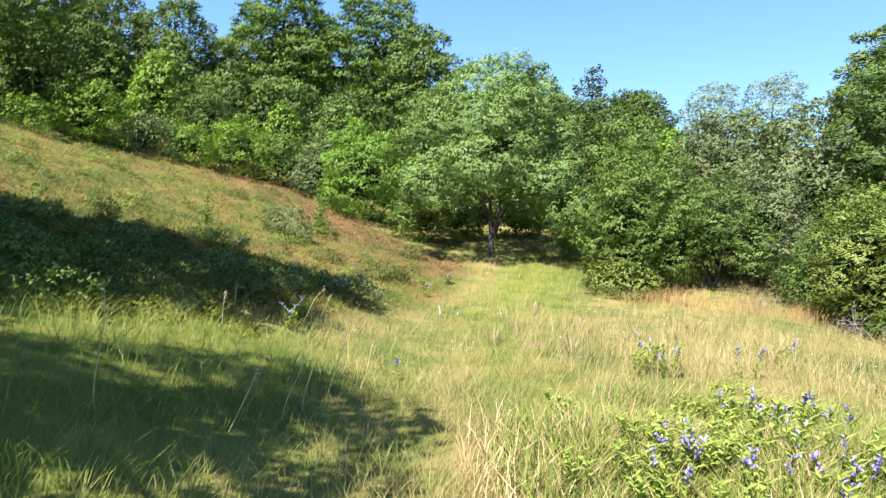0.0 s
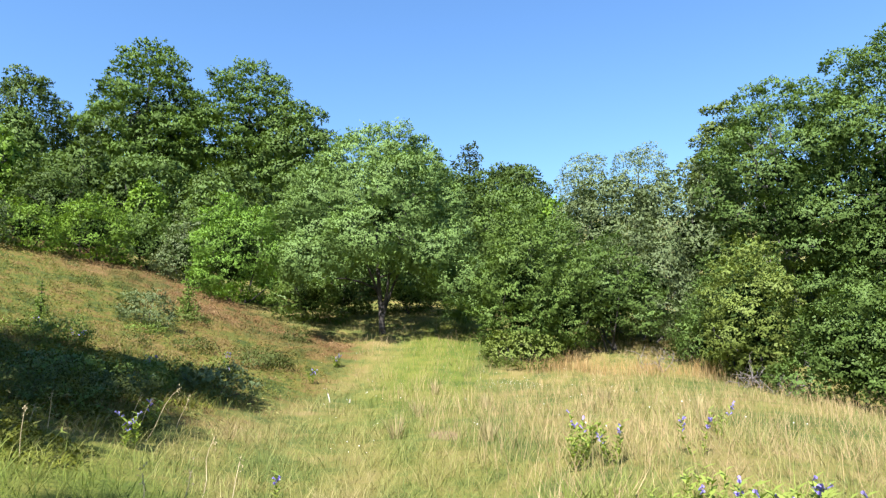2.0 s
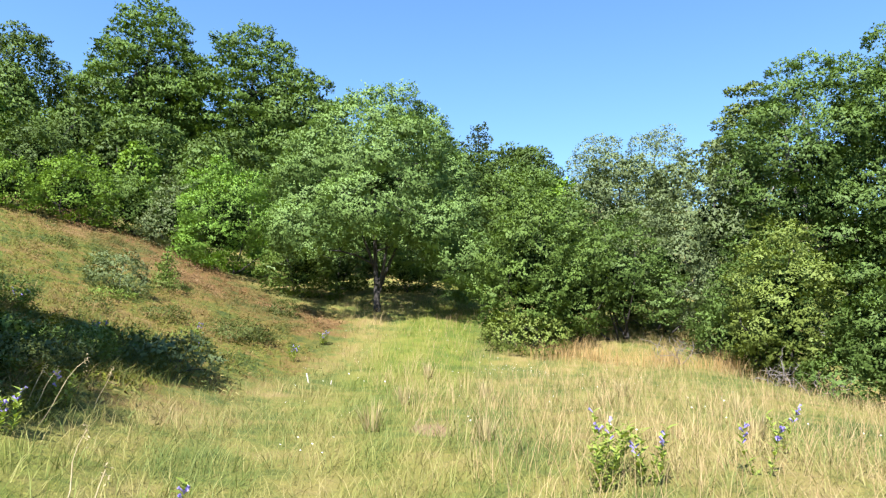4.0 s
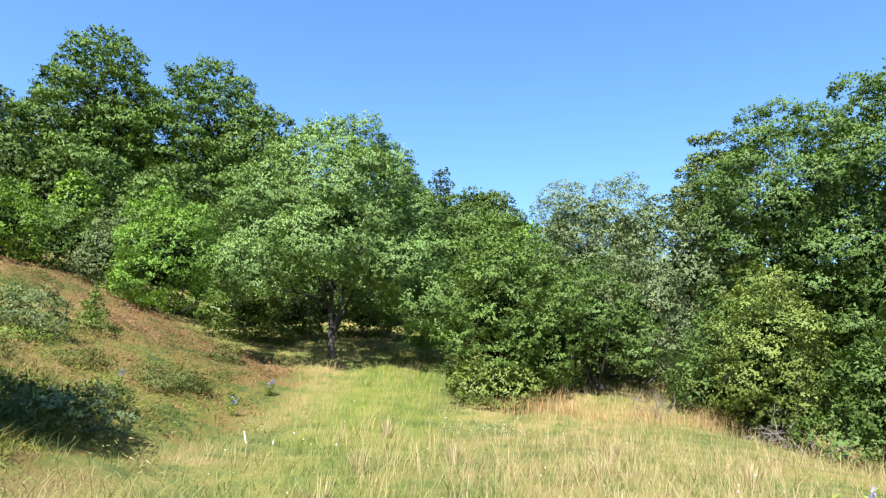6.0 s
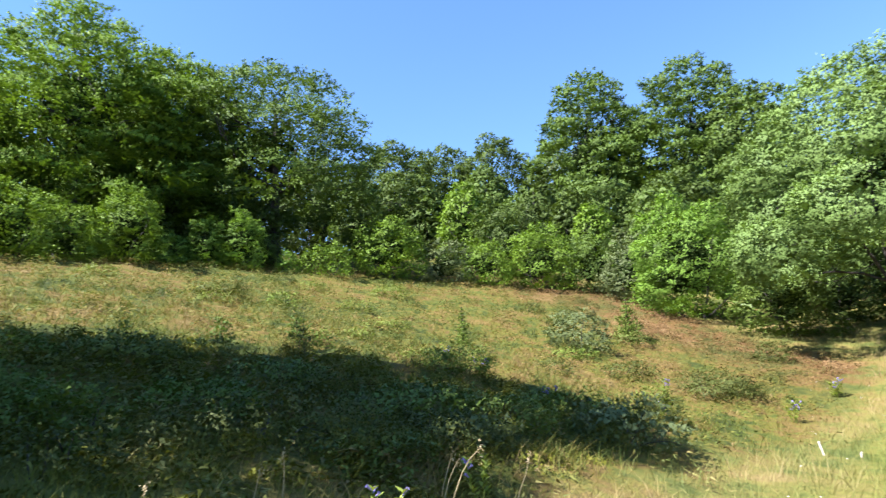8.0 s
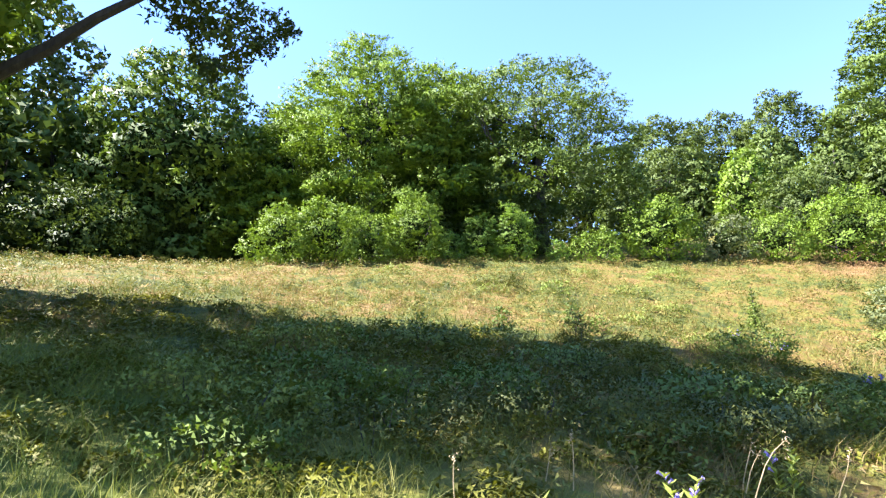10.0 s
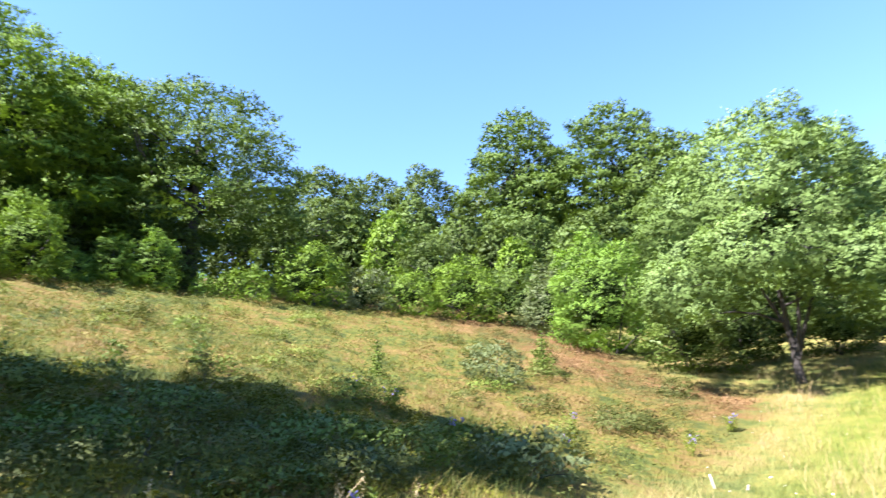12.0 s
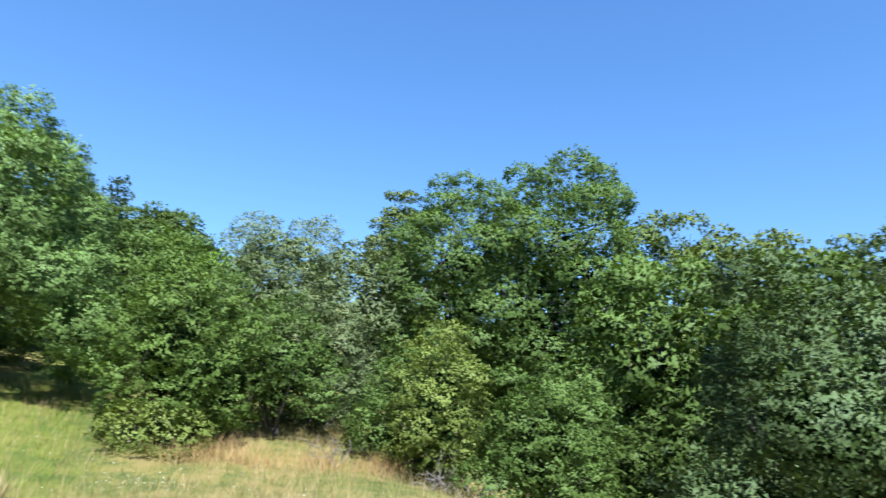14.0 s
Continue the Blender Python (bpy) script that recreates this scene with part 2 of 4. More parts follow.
def mesh_of(name, verts, faces_n, mat, normals=None):
    """A mesh from an array of corners, every faces_n of them one face; normals: one for each face, where leaves of a clump catch the light together."""
    me = bpy.data.meshes.new(name)
    n = len(verts)
    me.vertices.add(n)
    me.vertices.foreach_set("co", np.asarray(verts, np.float32).ravel())
    me.loops.add(n)
    me.loops.foreach_set("vertex_index", np.arange(n, dtype=np.int32))
    me.polygons.add(n // faces_n)
    me.polygons.foreach_set("loop_start", np.arange(0, n, faces_n, dtype=np.int32))
    me.polygons.foreach_set("loop_total", np.full(n // faces_n, faces_n, np.int32))
    me.update()
    me.validate()
    if normals is not None and len(me.loops) == n:
        me.normals_split_custom_set(np.repeat(normals.astype(np.float32), faces_n, axis=0))
    me.materials.append(mat)
    return me


def grid_mesh(name, xs, ys, mat):
    gx, gy = np.meshgrid(xs, ys)
    v = np.stack([gx, gy, land(gx, gy)], -1).reshape(-1, 3)
    w = len(xs)
    i = (np.arange(len(ys) - 1)[:, None] * w + np.arange(w - 1)).ravel()
    q = np.stack([i, i + 1, i + 1 + w, i + w], -1)
    me = bpy.data.meshes.new(name)
    me.from_pydata(v.tolist(), [], q.tolist())
    me.shade_smooth()
    me.materials.append(mat)
    return me


def spread(lo, hi, fine_lo, fine_hi, fine):
    """Grid lines, close between fine_lo and fine_hi and ever wider outside."""
    mid = np.arange(fine_lo, fine_hi, fine)
    left = fine_lo - np.cumsum(np.geomspace(fine, (fine_lo - lo) / 4, 24))
    right = fine_hi + np.cumsum(np.geomspace(fine, (hi - fine_hi) / 4, 24))
    return np.concatenate([left[::-1], mid, right])


ground = new("ground", grid_mesh("ground", spread(-1200, 1200, -26, 16, 0.3), spread(-1200, 1200, -4, 40, 0.3), SOIL))
tagged(ground, "rolling hillside meadow of dry grass and heath", "ground", kind="structure")


# ---- plants ----
def unit(v):
    return v / np.maximum(np.linalg.norm(v, axis=-1, keepdims=True), 1e-9)


def leaf_quads(centre, normal, length, width, r, along=None, corners=4):
    """Leaves, a little folded, each with its own turn; corners 3 for trees far off."""
    n = len(centre)
    normal = unit(normal)
    free = unit(r.normal(size=(n, 3)))
    along = unit(np.cross(normal, free)) if along is None else unit(along + 1.1 * free)
    across = unit(np.cross(normal, along))
    ln = (length * r.uniform(0.65, 1.3, n))[:, None]
    wd = (width * r.uniform(0.7, 1.25, n))[:, None]
    lift = normal * wd * 0.25
    if corners == 3:
        q = np.stack([centre - along * ln * 0.4 - across * wd * 0.5, centre - along * ln * 0.3 + across * wd * 0.5 + lift, centre + along * ln * 0.5], 1)
    else:
        q = np.stack([centre - along * ln * 0.5, centre + across * wd * 0.5 + lift, centre + along * ln * 0.5, centre - across * wd * 0.5 + lift], 1)
    return q[:, ::-1].reshape(-1, 3)


def tube(points, radii, sides=7):
    """A tapered limb through the points, as quads."""
    pts = np.asarray(points, float)
    d = unit(np.gradient(pts, axis=0))
    ref = np.array([0.31, 0.95, 0.05])
    u = unit(np.cross(d, ref))
    v = np.cross(d, u)
    a = np.linspace(0, 2 * np.pi, sides, endpoint=False)
    ring = pts[:, None] + np.asarray(radii)[:, None, None] * (np.cos(a)[None, :, None] * u[:, None] + np.sin(a)[None, :, None] * v[:, None])
    nxt = np.roll(ring, -1, axis=1)
    return np.stack([ring[:-1], nxt[:-1], nxt[1:], ring[1:]], 2).reshape(-1, 3)


def bent(a, b, r, sag=0.12, n=6):
    """A crooked line from a to b."""
    a, b = np.asarray(a, float), np.asarray(b, float)
    s = np.linspace(0, 1, n)[:, None]
    w = np.linalg.norm(b - a) * sag
    return a + (b - a) * s + np.sin(np.pi * s) * r.normal(size=3) * w * 0.6 + np.sin(2 * np.pi * s) * r.normal(size=3) * w * 0.4


def part(name, me, parent, label=""):
    ob = new(name, me)
    ob.parent = parent
    if label:
        tagged(ob, label)
    return ob


def foliage(lobes, leaf, count, flat, r, spray=0.55, shell=0.86, corners=3, droop=0.0, slim=0.6, fan=0.45):
    """Leaves on twigs that reach out of the lobes of a crown, in level sprays; flat: how thin a spray is, spray: its length."""
    lo = np.array(lobes, float)
    middle = (lo[:, :3] * lo[:, 3:4] ** 2).sum(0) / (lo[:, 3:4] ** 2).sum()
    heads, ways, faces = [], [], []
    for n, (cx, cy, cz, rx, rz) in enumerate(lo):
        k = max(6, int(4 * np.pi * rx * (rx + rz) / 2 / (spray * spray) * 1.9))
        d = unit(r.normal(size=(k, 3)))
        rad = shell + (1 - shell) * r.uniform(0, 1, k) ** 0.6 + r.normal(0, 0.035, k) + np.where(r.uniform(size=k) < 0.1, r.uniform(0, min(0.3, 0.22 / rx), k), 0)
        head = np.array([cx, cy, cz]) + d * rad[:, None] * np.array([rx, rx, rz])
        head[:, 2] -= droop * rx * np.hypot(d[:, 0], d[:, 1]) * r.uniform(0, 1, k)
        # twigs deep inside a neighbouring lobe bear no leaves
        rest = np.delete(lo, n, 0)
        if len(rest):
            inside = (((head[:, None] - rest[None, :, :3]) / rest[None, :, [3, 3, 4]]) ** 2).sum(-1).min(1)
            keep = inside > r.uniform(0.6, 0.95, k)
            # nor do twigs that point into the crown
            keep &= ((head - middle) * d).sum(-1) > r.uniform(-0.6, 0.1, k) * rx
            head, d = head[keep], d[keep]
        heads.append(head)
        ways.append(d)
        faces.append(unit(d / np.array([rx, rx, rz])))
    head, d, face = np.concatenate(heads), np.concatenate(ways), np.concatenate(faces)
    k = len(head)
    way = unit(d * np.array([1, 1, 0.55]) + r.normal(size=(k, 3)) * 0.35 + np.array([0, 0, 0.12]))
    flank = unit(np.cross(way, np.array([0, 0, 1.0])) + r.normal(size=(k, 3)) * 0.25)
    tops = np.cross(flank, way)
    long = spray * r.uniform(0.5, 1.4, k)
    pick = r.integers(0, k, count)
    s = r.uniform(-0.35, 1, count)
    w = r.normal(size=count) * fan * (1.1 - np.maximum(s, 0))
    hgt = np.clip(r.normal(size=count), -2, 2) * 0.22 * flat
    lg = long[pick][:, None]
    c = head[pick] + lg * (way[pick] * (s - 0.2)[:, None] + flank[pick] * w[:, None] + tops[pick] * hgt[:, None])
    c[:, 2] -= 0.16 * long[pick] * np.maximum(s, 0) ** 2
    nrm = tops[pick] * 0.4 + d[pick] * 0.8 + r.normal(size=(count, 3)) * 0.24
    lit = unit(unit(nrm) * 0.35 + face[pick] * 0.75)
    return leaf_quads(c, nrm, leaf, leaf * slim, r, way[pick] * 0.8 + flank[pick] * np.sign(w)[:, None] * 0.6, corners), head, lit


def inner_shade_mesh(lobes, mat, r, share=0.52):
    """A crown's inner shade put into colour: dark leaves and twigs of no single direction, deep in its largest lobe."""
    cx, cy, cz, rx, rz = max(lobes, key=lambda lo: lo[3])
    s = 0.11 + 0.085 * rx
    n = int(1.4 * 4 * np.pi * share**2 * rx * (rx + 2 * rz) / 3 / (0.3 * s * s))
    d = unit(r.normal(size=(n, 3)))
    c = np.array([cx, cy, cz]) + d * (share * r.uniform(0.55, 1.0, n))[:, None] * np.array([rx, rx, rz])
    return mesh_of("inner_shade_leaves", leaf_quads(c, d + r.normal(size=(n, 3)) * 0.6, s, 0.6 * s, r, None, 3), 3, mat)


def crown_lobes(base, tall, wide, spire, r, n=46):
    """An uneven crown: a core and smaller boughs set round it, widest below the middle, or pointed."""
    mid, half = (base + tall) / 2, (tall - base) / 2
    lobes = [(0, 0, mid - 0.08 * half, wide * 0.8 * (1 - 0.3 * spire), half * 0.9)]
    for k in range(n):
        f = (k + 0.5) / n
        f = min(0.97, max(0.03, f + r.uniform(-0.05, 0.05)))
        round_ = math.sqrt(max(0.02, 1 - (2 * f - 0.9) ** 2 / 1.42))
        reach = wide * ((1 - spire) * round_ + spire * (1.02 - f))
        w = max(0.18 * wide, reach * r.uniform(0.25, 0.44))
        a = k * 2.4 + r.uniform(-0.4, 0.4)
        rr = max(0.0, reach - w * 0.75) * r.uniform(0.8, 1.12)
        z = min(base + (tall - base) * f, tall - w * 0.75)
        lobes.append((rr * math.cos(a), rr * math.sin(a), z, w, w * r.uniform(0.6, 0.85)))
    return lobes


def layered_lobes(base, tall, wide, r, n=80, spire=0.4, skew=(0.0, 0.0)):
    """A spreading crown of many level boughs, lit above and dark beneath; skew: how far the low boughs reach out, in x and y."""
    lobes = [(0.5 * skew[0], 0.5 * skew[1], base + 0.45 * (tall - base), wide * 0.5, (tall - base) * 0.36)]
    for k in range(n):
        f = ((k + 0.5) / n) ** 0.9
        round_ = math.sqrt(max(0.03, 1 - (2 * f - 0.75) ** 2 / 1.65))
        reach = wide * ((1 - spire) * round_ + spire * (1.05 - f))
        w = reach * r.uniform(0.17, 0.32) + 0.05 * wide
        a = k * 2.4 + r.uniform(-0.5, 0.5)
        rr = max(0.0, reach * math.sqrt(r.uniform(0.3, 1.15)) - 0.6 * w)
        z = base + (tall - base) * f - 0.1 * rr
        lobes.append((rr * math.cos(a) + skew[0] * (1 - f), rr * math.sin(a) + skew[1] * (1 - f), min(z, tall - 0.3 * w), w, w * r.uniform(0.24, 0.4)))
    return lobes


def budded(big, seed, n, lo, hi):
    """The lobes of a crown with n smaller clumps set on their outsides, lo to hi in radius."""
    r = np.random.default_rng(seed)
    out = [(x, y, z, 0.9 * rx, 0.9 * rz) for x, y, z, rx, rz in big]
    share = np.array([rx * rz for _, _, _, rx, rz in big])
    for k in r.choice(len(big), n, p=share / share.sum()):
        x, y, z, rx, rz = big[k]
        d = unit(r.normal(size=3))
        w = r.uniform(lo, hi)
        out.append((x + d[0] * (rx - 0.4 * w), y + d[1] * (rx - 0.4 * w), z + d[2] * (rz - 0.4 * w), w, 0.8 * w))
    return out


def make_tree(name, x, y, tall, wide, leaf="mid", lean=0.0, stem=0.3, size=0.15, cover=1.5, flat=0.45, lobes=None, trunk_r=None, bark=None,
              seed=1, label="", limbs=6, shell=0.9, droop=0.0, spire=0.0, spray=None, group="", core=0.45, layers=0, skew=(0.0, 0.0), slim=0.6, forks=()):
    """A broadleaf: tapered trunk, limbs that fork, and a crown of leaves. wide: the crown's radius; stem: the bare share of the height."""
    r = np.random.default_rng(seed * 7919 + 13)
    tree = new(name)
    tree.location = (x, y, float(land(x, y)) - 0.08)
    bark = bark or BARK
    trunk_r = trunk_r or 0.02 * tall + 0.02
    base = stem * tall
    if layers:
        lobes = layered_lobes(base, tall, wide, r, layers, spire, skew)
    lobes = lobes or crown_lobes(base, tall, wide, spire, r)
    half = (tall - base) / 2
    size, cover = 1.06 * size, 1.12 * cover
    count = int(cover * 4 * np.pi * wide * (wide + 2 * half) / 3 / (0.5 * size * size * slim))
    leaves, heads, lit = foliage(lobes, size, count, flat, r, spray or (0.3 if layers else 0.16) + 0.025 * wide + 0.4 * max(0, size - 0.15), shell, 3, droop, slim, 0.26 if layers else 0.45)
    part("crown", mesh_of("crown", leaves, 3, LEAF[leaf], lit), tree, "dense leafy crown")
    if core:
        part("inner_shade_leaves", inner_shade_mesh(lobes, INNER_SHADE, r, core), tree, "inner leaves coloured dark as the crown's shade")
    top = tall * 0.82
    s = np.linspace(0, 1, 8)
    spine = np.stack([lean * s**1.5 * tall + 0.02 * tall * np.sin(3 * s + seed), 0.02 * tall * np.sin(2.3 * s + 2 * seed), s * top], -1)
    spine -= np.array([spine[0, 0], spine[0, 1], 0]) * (1 - s[:, None])
    spine[0, 2] = -0.25
    radii = trunk_r * (1 - 0.85 * s) * (1 + 0.6 * np.exp(-s * 14))
    part("trunk", mesh_of("trunk", tube(spine, radii, 9), 4, bark), tree, "rough grey-brown trunk")
    for dx, dy, z0, z1 in forks:
        line = bent((0, 0, z0), (dx, dy, z1), r, 0.06)
        part("limb", mesh_of("limb", tube(line, trunk_r * np.linspace(0.7, 0.25, len(line)), 7), 4, bark), tree)
    low = heads[np.argsort(r.uniform(size=len(heads)))][: limbs * 4]
    for k in range(limbs):
        f = 0.25 + 0.6 * k / max(1, limbs - 1)
        start = np.array([np.interp(f * top, spine[:, 2], spine[:, n]) for n in range(3)])
        mine = low[k::limbs]
        end = mine[np.argmin(np.abs(mine[:, 2] - start[2] - 0.12 * tall))]
        thick = trunk_r * (0.5 - 0.3 * f)
        line = bent(start, end, r)
        bits = [tube(line, thick * np.linspace(1, 0.18, len(line)), 6)]
        for h in mine[:3]:
            j = line[int(r.integers(2, 5))]
            bits.append(tube(bent(j, j + (h - j) * 0.8, r, n=5), thick * np.linspace(0.45, 0.1, 5), 5))
        part("limb", mesh_of("limb", np.concatenate(bits), 4, bark), tree)
    return tagged(tree, label, "tree", group)


def make_bush(name, x, y, tall, wide, leaf="mid", size=0.12, cover=1.5, flat=0.5, seed=1, label="", stems=5, category="bush", peaks=16, group="", spray=None, lift=0.0):
    """A bush: many stems from one root and a leafy body down to the ground."""
    r = np.random.default_rng(seed * 104729 + 5)
    bush = new(name)
    bush.location = (x, y, float(land(x, y)) - 0.05)
    lobes = [(0, 0, tall * 0.42, wide * 0.8, tall * 0.42)]
    for k in range(peaks):
        f = (k + 0.6) / peaks
        a = k * 2.4 + r.uniform(-0.5, 0.5)
        reach = wide * math.sqrt(max(0.05, 1 - (f * 1.05 - 0.15) ** 2))
        w = max(0.2 * wide, reach * r.uniform(0.3, 0.5))
        rr = max(0.0, reach - 0.7 * w) * r.uniform(0.75, 1.15)
        lobes.append((rr * math.cos(a), rr * math.sin(a), min(tall * (0.1 + 0.85 * f), tall - 0.7 * w), w, min(w * 0.8, tall * 0.35)))
    size, cover = 0.9 * size, 1.02 * cover
    count = int(cover * 1.75 * np.pi * wide * (wide + 2 * tall) / 3 / (0.5 * size * size * 0.6))
    leaves, heads, lit = foliage(lobes, size, count, flat, r, spray or min(0.36, 0.1 + 0.06 * wide + 0.03 * tall))
    leaves = leaves.reshape(-1, 3, 3)
    above = leaves[:, :, 2].min(1) > lift * r.uniform(0.6, 1.3, len(leaves)) - 0.1
    part("foliage", mesh_of("foliage", leaves[above].reshape(-1, 3), 3, LEAF[leaf], lit[above]), bush, "thick foliage")
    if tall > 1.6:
        part("inner_shade_leaves", inner_shade_mesh(lobes, INNER_SHADE, r, 0.58), bush, "inner leaves coloured dark as the crown's shade")
    for k in range(stems):
        h = heads[int(r.integers(len(heads)))]
        a = r.uniform(0, 6.28)
        root = np.array([0.15 * wide * math.cos(a), 0.15 * wide * math.sin(a), -0.1])
        line = bent(root, h, r, 0.1)
        part("stem", mesh_of("stem", tube(line, (0.008 + 0.008 * tall) * np.linspace(1, 0.2, len(line)), 5), 4, BARK), bush)
    return tagged(bush, label, category, group)


def make_conifer(name, x, y, tall, wide, leaf="pine", size=0.16, tiers=14, seed=1, label="", group="", far=False):
    """A conifer: straight trunk with whorls of needle-clad boughs, each bough a part; far off they are one crown."""
    r = np.random.default_rng(seed * 31 + 3)
    tree = new(name)
    tree.location = (x, y, float(land(x, y)) - 0.05)
    part("trunk", mesh_of("trunk", tube([(0, 0, -0.15), (0, 0, tall * 0.5), (0, 0, tall)], [0.018 * tall + 0.01, 0.011 * tall + 0.005, 0.004], 7), 4, BARK), tree)
    whole = []
    for k in range(tiers):
        f = (k + 0.5) / tiers
        z, reach = tall * (0.04 + 0.94 * f), wide * max((1 - f) ** (0.5 if far else 0.8), 0.3 if far else 0.0) + 0.06 * wide
        n_b = int(4 + 2 * (1 - f))
        for j in range(n_b):
            a = 6.283 * j / n_b + r.uniform(-0.3, 0.3) + k
            rr = reach * r.uniform(0.45, 1.3)
            m = max(16, int(rr * (0.5 * rr + 0.04) / (size * size * 0.22) * 1.2))
            s = r.uniform(0.05, 1, m)
            side = r.normal(size=m) * 0.2 * rr * (1.15 - s)
            rise = 0.12 * rr * s**2 - 0.05 * rr * s
            c = np.stack([s * rr * math.cos(a) - side * math.sin(a), s * rr * math.sin(a) + side * math.cos(a), z + rise + r.normal(size=m) * 0.14 * rr], -1)
            way = np.stack([math.cos(a) - np.sign(side) * 0.6 * math.sin(a), math.sin(a) + np.sign(side) * 0.6 * math.cos(a), 0.2 + 0 * s], -1)
            q = leaf_quads(c, np.array([0, 0, 0.8]) + r.normal(size=(m, 3)) * 0.4, size, size * 0.4, r, way)
            twig = tube([(0, 0, z), (0.5 * rr * math.cos(a), 0.5 * rr * math.sin(a), z - 0.01 * rr), (rr * math.cos(a), rr * math.sin(a), z + 0.07 * rr)], [0.03 * rr + 0.002, 0.02 * rr + 0.001, 0.002], 4)
            q = np.concatenate([q, twig])
            if far:
                whole.append(q)
            else:
                part("bough", mesh_of("bough", q, 4, LEAF[leaf]), tree)
    if far:
        part("crown", mesh_of("crown", np.concatenate(whole), 4, LEAF[leaf]), tree, "dark needled crown")
    return tagged(tree, label, "conifer", group)


# ---- the lone tree ahead and what stands round it ----
make_tree("fruit_tree", 1.95, 24.8, 8.1, 3.6, "fruit", stem=0.15, size=0.085, cover=1.75, seed=3, trunk_r=0.095, limbs=9, forks=((0.8, 0.1, 0.7, 3.2), (-0.75, 0.2, 1.0, 3.6), (0.3, -0.3, 0.9, 3.8)), spray=0.3, core=0.35,
          lobes=budded([(0, 0, 4.8, 2.6, 2.2), (-2.2, 0.2, 3.7, 1.3, 1.3), (2.2, -0.2, 3.3, 1.4, 1.4), (-1.1, 0.3, 6.2, 1.6, 1.4), (1.2, 0.4, 5.9, 1.5, 1.3), (0.2, -1.3, 4.3, 1.7, 1.4), (2.5, -2.0, 1.9, 0.9, 1.0), (3.3, -0.9, 1.6, 0.9, 1.0), (1.7, -1.9, 2.8, 1.0, 0.9), (-2.5, -1.7, 2.6, 1.0, 0.9), (-1.0, -2.0, 3.4, 1.2, 1.0), (0.3, -1.7, 5.2, 1.2, 1.2), (1.0, -1.5, 3.3, 1.2, 1.0), (3.0, 0.6, 1.3, 0.8, 0.8), (-0.5, 0, 7.2, 0.9, 0.75), (-2.7, 0.6, 2.9, 0.9, 0.8), (1.7, 1.5, 2.6, 1.3, 1.2), (-1.4, 1.6, 3.0, 1.3, 1.0), (-2.2, 0.1, 5.0, 1.3, 1.1), (2.3, 0.2, 4.8, 1.2, 1.1), (0.4, 0.0, 6.9, 1.1, 0.9)], 31, 60, 0.4, 0.75),
          label="broad soft-green meadow tree with a forked dark trunk")
make_bush("bush", -3.8, 28.8, 4.5, 1.95, "bright", 0.112, 1.9, seed=11, label="fresh light-green rounded beech bush at the wood's edge")
make_bush("bush", -6.2, 30.6, 3.2, 1.3, "willow", 0.112, 1.3, seed=12, label="grey-green bush beside the light-green beech")
make_bush("bush", -0.8, 27.0, 2.6, 1.35, "shade", 0.1, 1.6, 0.25, seed=13, label="blue-green bush with level boughs beside the meadow tree")
make_bush("bush", 0.6, 29.3, 2.4, 1.3, "dark", 0.12, 1.4, seed=14, label="dark-leaved bush below the wood")
make_tree("tree", 4.1, 33.5, 8.6, 2.3, "fruit", stem=0.03, size=0.139, cover=1.82, seed=15, label="soft-green broadleaf behind the meadow tree")
make_tree("tree", -0.6, 33.0, 7.0, 2.4, "mid", stem=0.1, size=0.148, cover=1.82, seed=16, label="mid-green broadleaf at the wood's edge")
make_bush("bush", 3.5, 29.2, 2.3, 1.4, "dark", 0.12, 1.4, seed=19, label="dark-leaved bush behind the meadow tree")
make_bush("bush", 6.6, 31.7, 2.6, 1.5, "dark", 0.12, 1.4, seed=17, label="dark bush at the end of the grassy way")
make_bush("bush", 8.6, 30.5, 3.6, 1.7, "mid", 0.129, 1.4, seed=18, label="mid-green bush at the end of the way")

# ---- the great dark trees on the left ahead, and the wood behind ----
make_tree("tree", -13.2, 50.6, 14.8, 5.2, "wood", stem=0.05, size=0.24, slim=0.5, cover=2.1, flat=0.3, seed=21, limbs=6, layers=95, spire=0.2, core=0.7, label="tall dark beech standing over the wood", group="tall beeches")
make_tree("tree", -6.2, 52.4, 15.4, 5.7, "wood", stem=0.05, size=0.24, slim=0.5, cover=2.1, flat=0.3, seed=22, limbs=6, layers=110, spire=0.05, core=0.7, label="tall dark beech beside its twin", group="tall beeches")
make_tree("tree", -2.3, 50.4, 12.6, 3.4, "mid", stem=0.1, size=0.249, cover=1.82, seed=23, label="mid-green tree below the tall beeches")
make_tree("tree", -28.7, 45.8, 9.6, 3.9, "dark", stem=0.1, size=0.249, cover=1.7, seed=24, spire=0.15, label="dark tree on the far edge of the wood", group="far wood")
make_tree("tree", -30.5, 56.5, 10.8, 3.9, "dark", stem=0.1, size=0.249, cover=1.7, seed=25, spire=0.15, label="dark tree on the far edge of the wood", group="far wood")
make_tree("tree", -25.0, 57.2, 11.3, 3.9, "dark", stem=0.1, size=0.249, cover=1.7, seed=26, spire=0.15, label="dark pointed tree on the far edge of the wood", group="far wood")
make_tree("tree", -20.0, 62.0, 9.6, 3.2, "pale", stem=0.15, size=0.249, cover=1.0, seed=27, label="pale thin-leaved tree on the skyline")
make_tree("tree", -22.6, 37.9, 5.6, 3.0, "dark", stem=0.05, size=0.209, cover=1.75, seed=28, label="dark young beech in the wood", group="young beeches")
make_tree("tree", -18.6, 42.5, 6.5, 2.5, "mid", stem=0.05, size=0.209, cover=1.75, seed=29, spire=0.7, label="pointed young beech in the wood", group="young beeches")
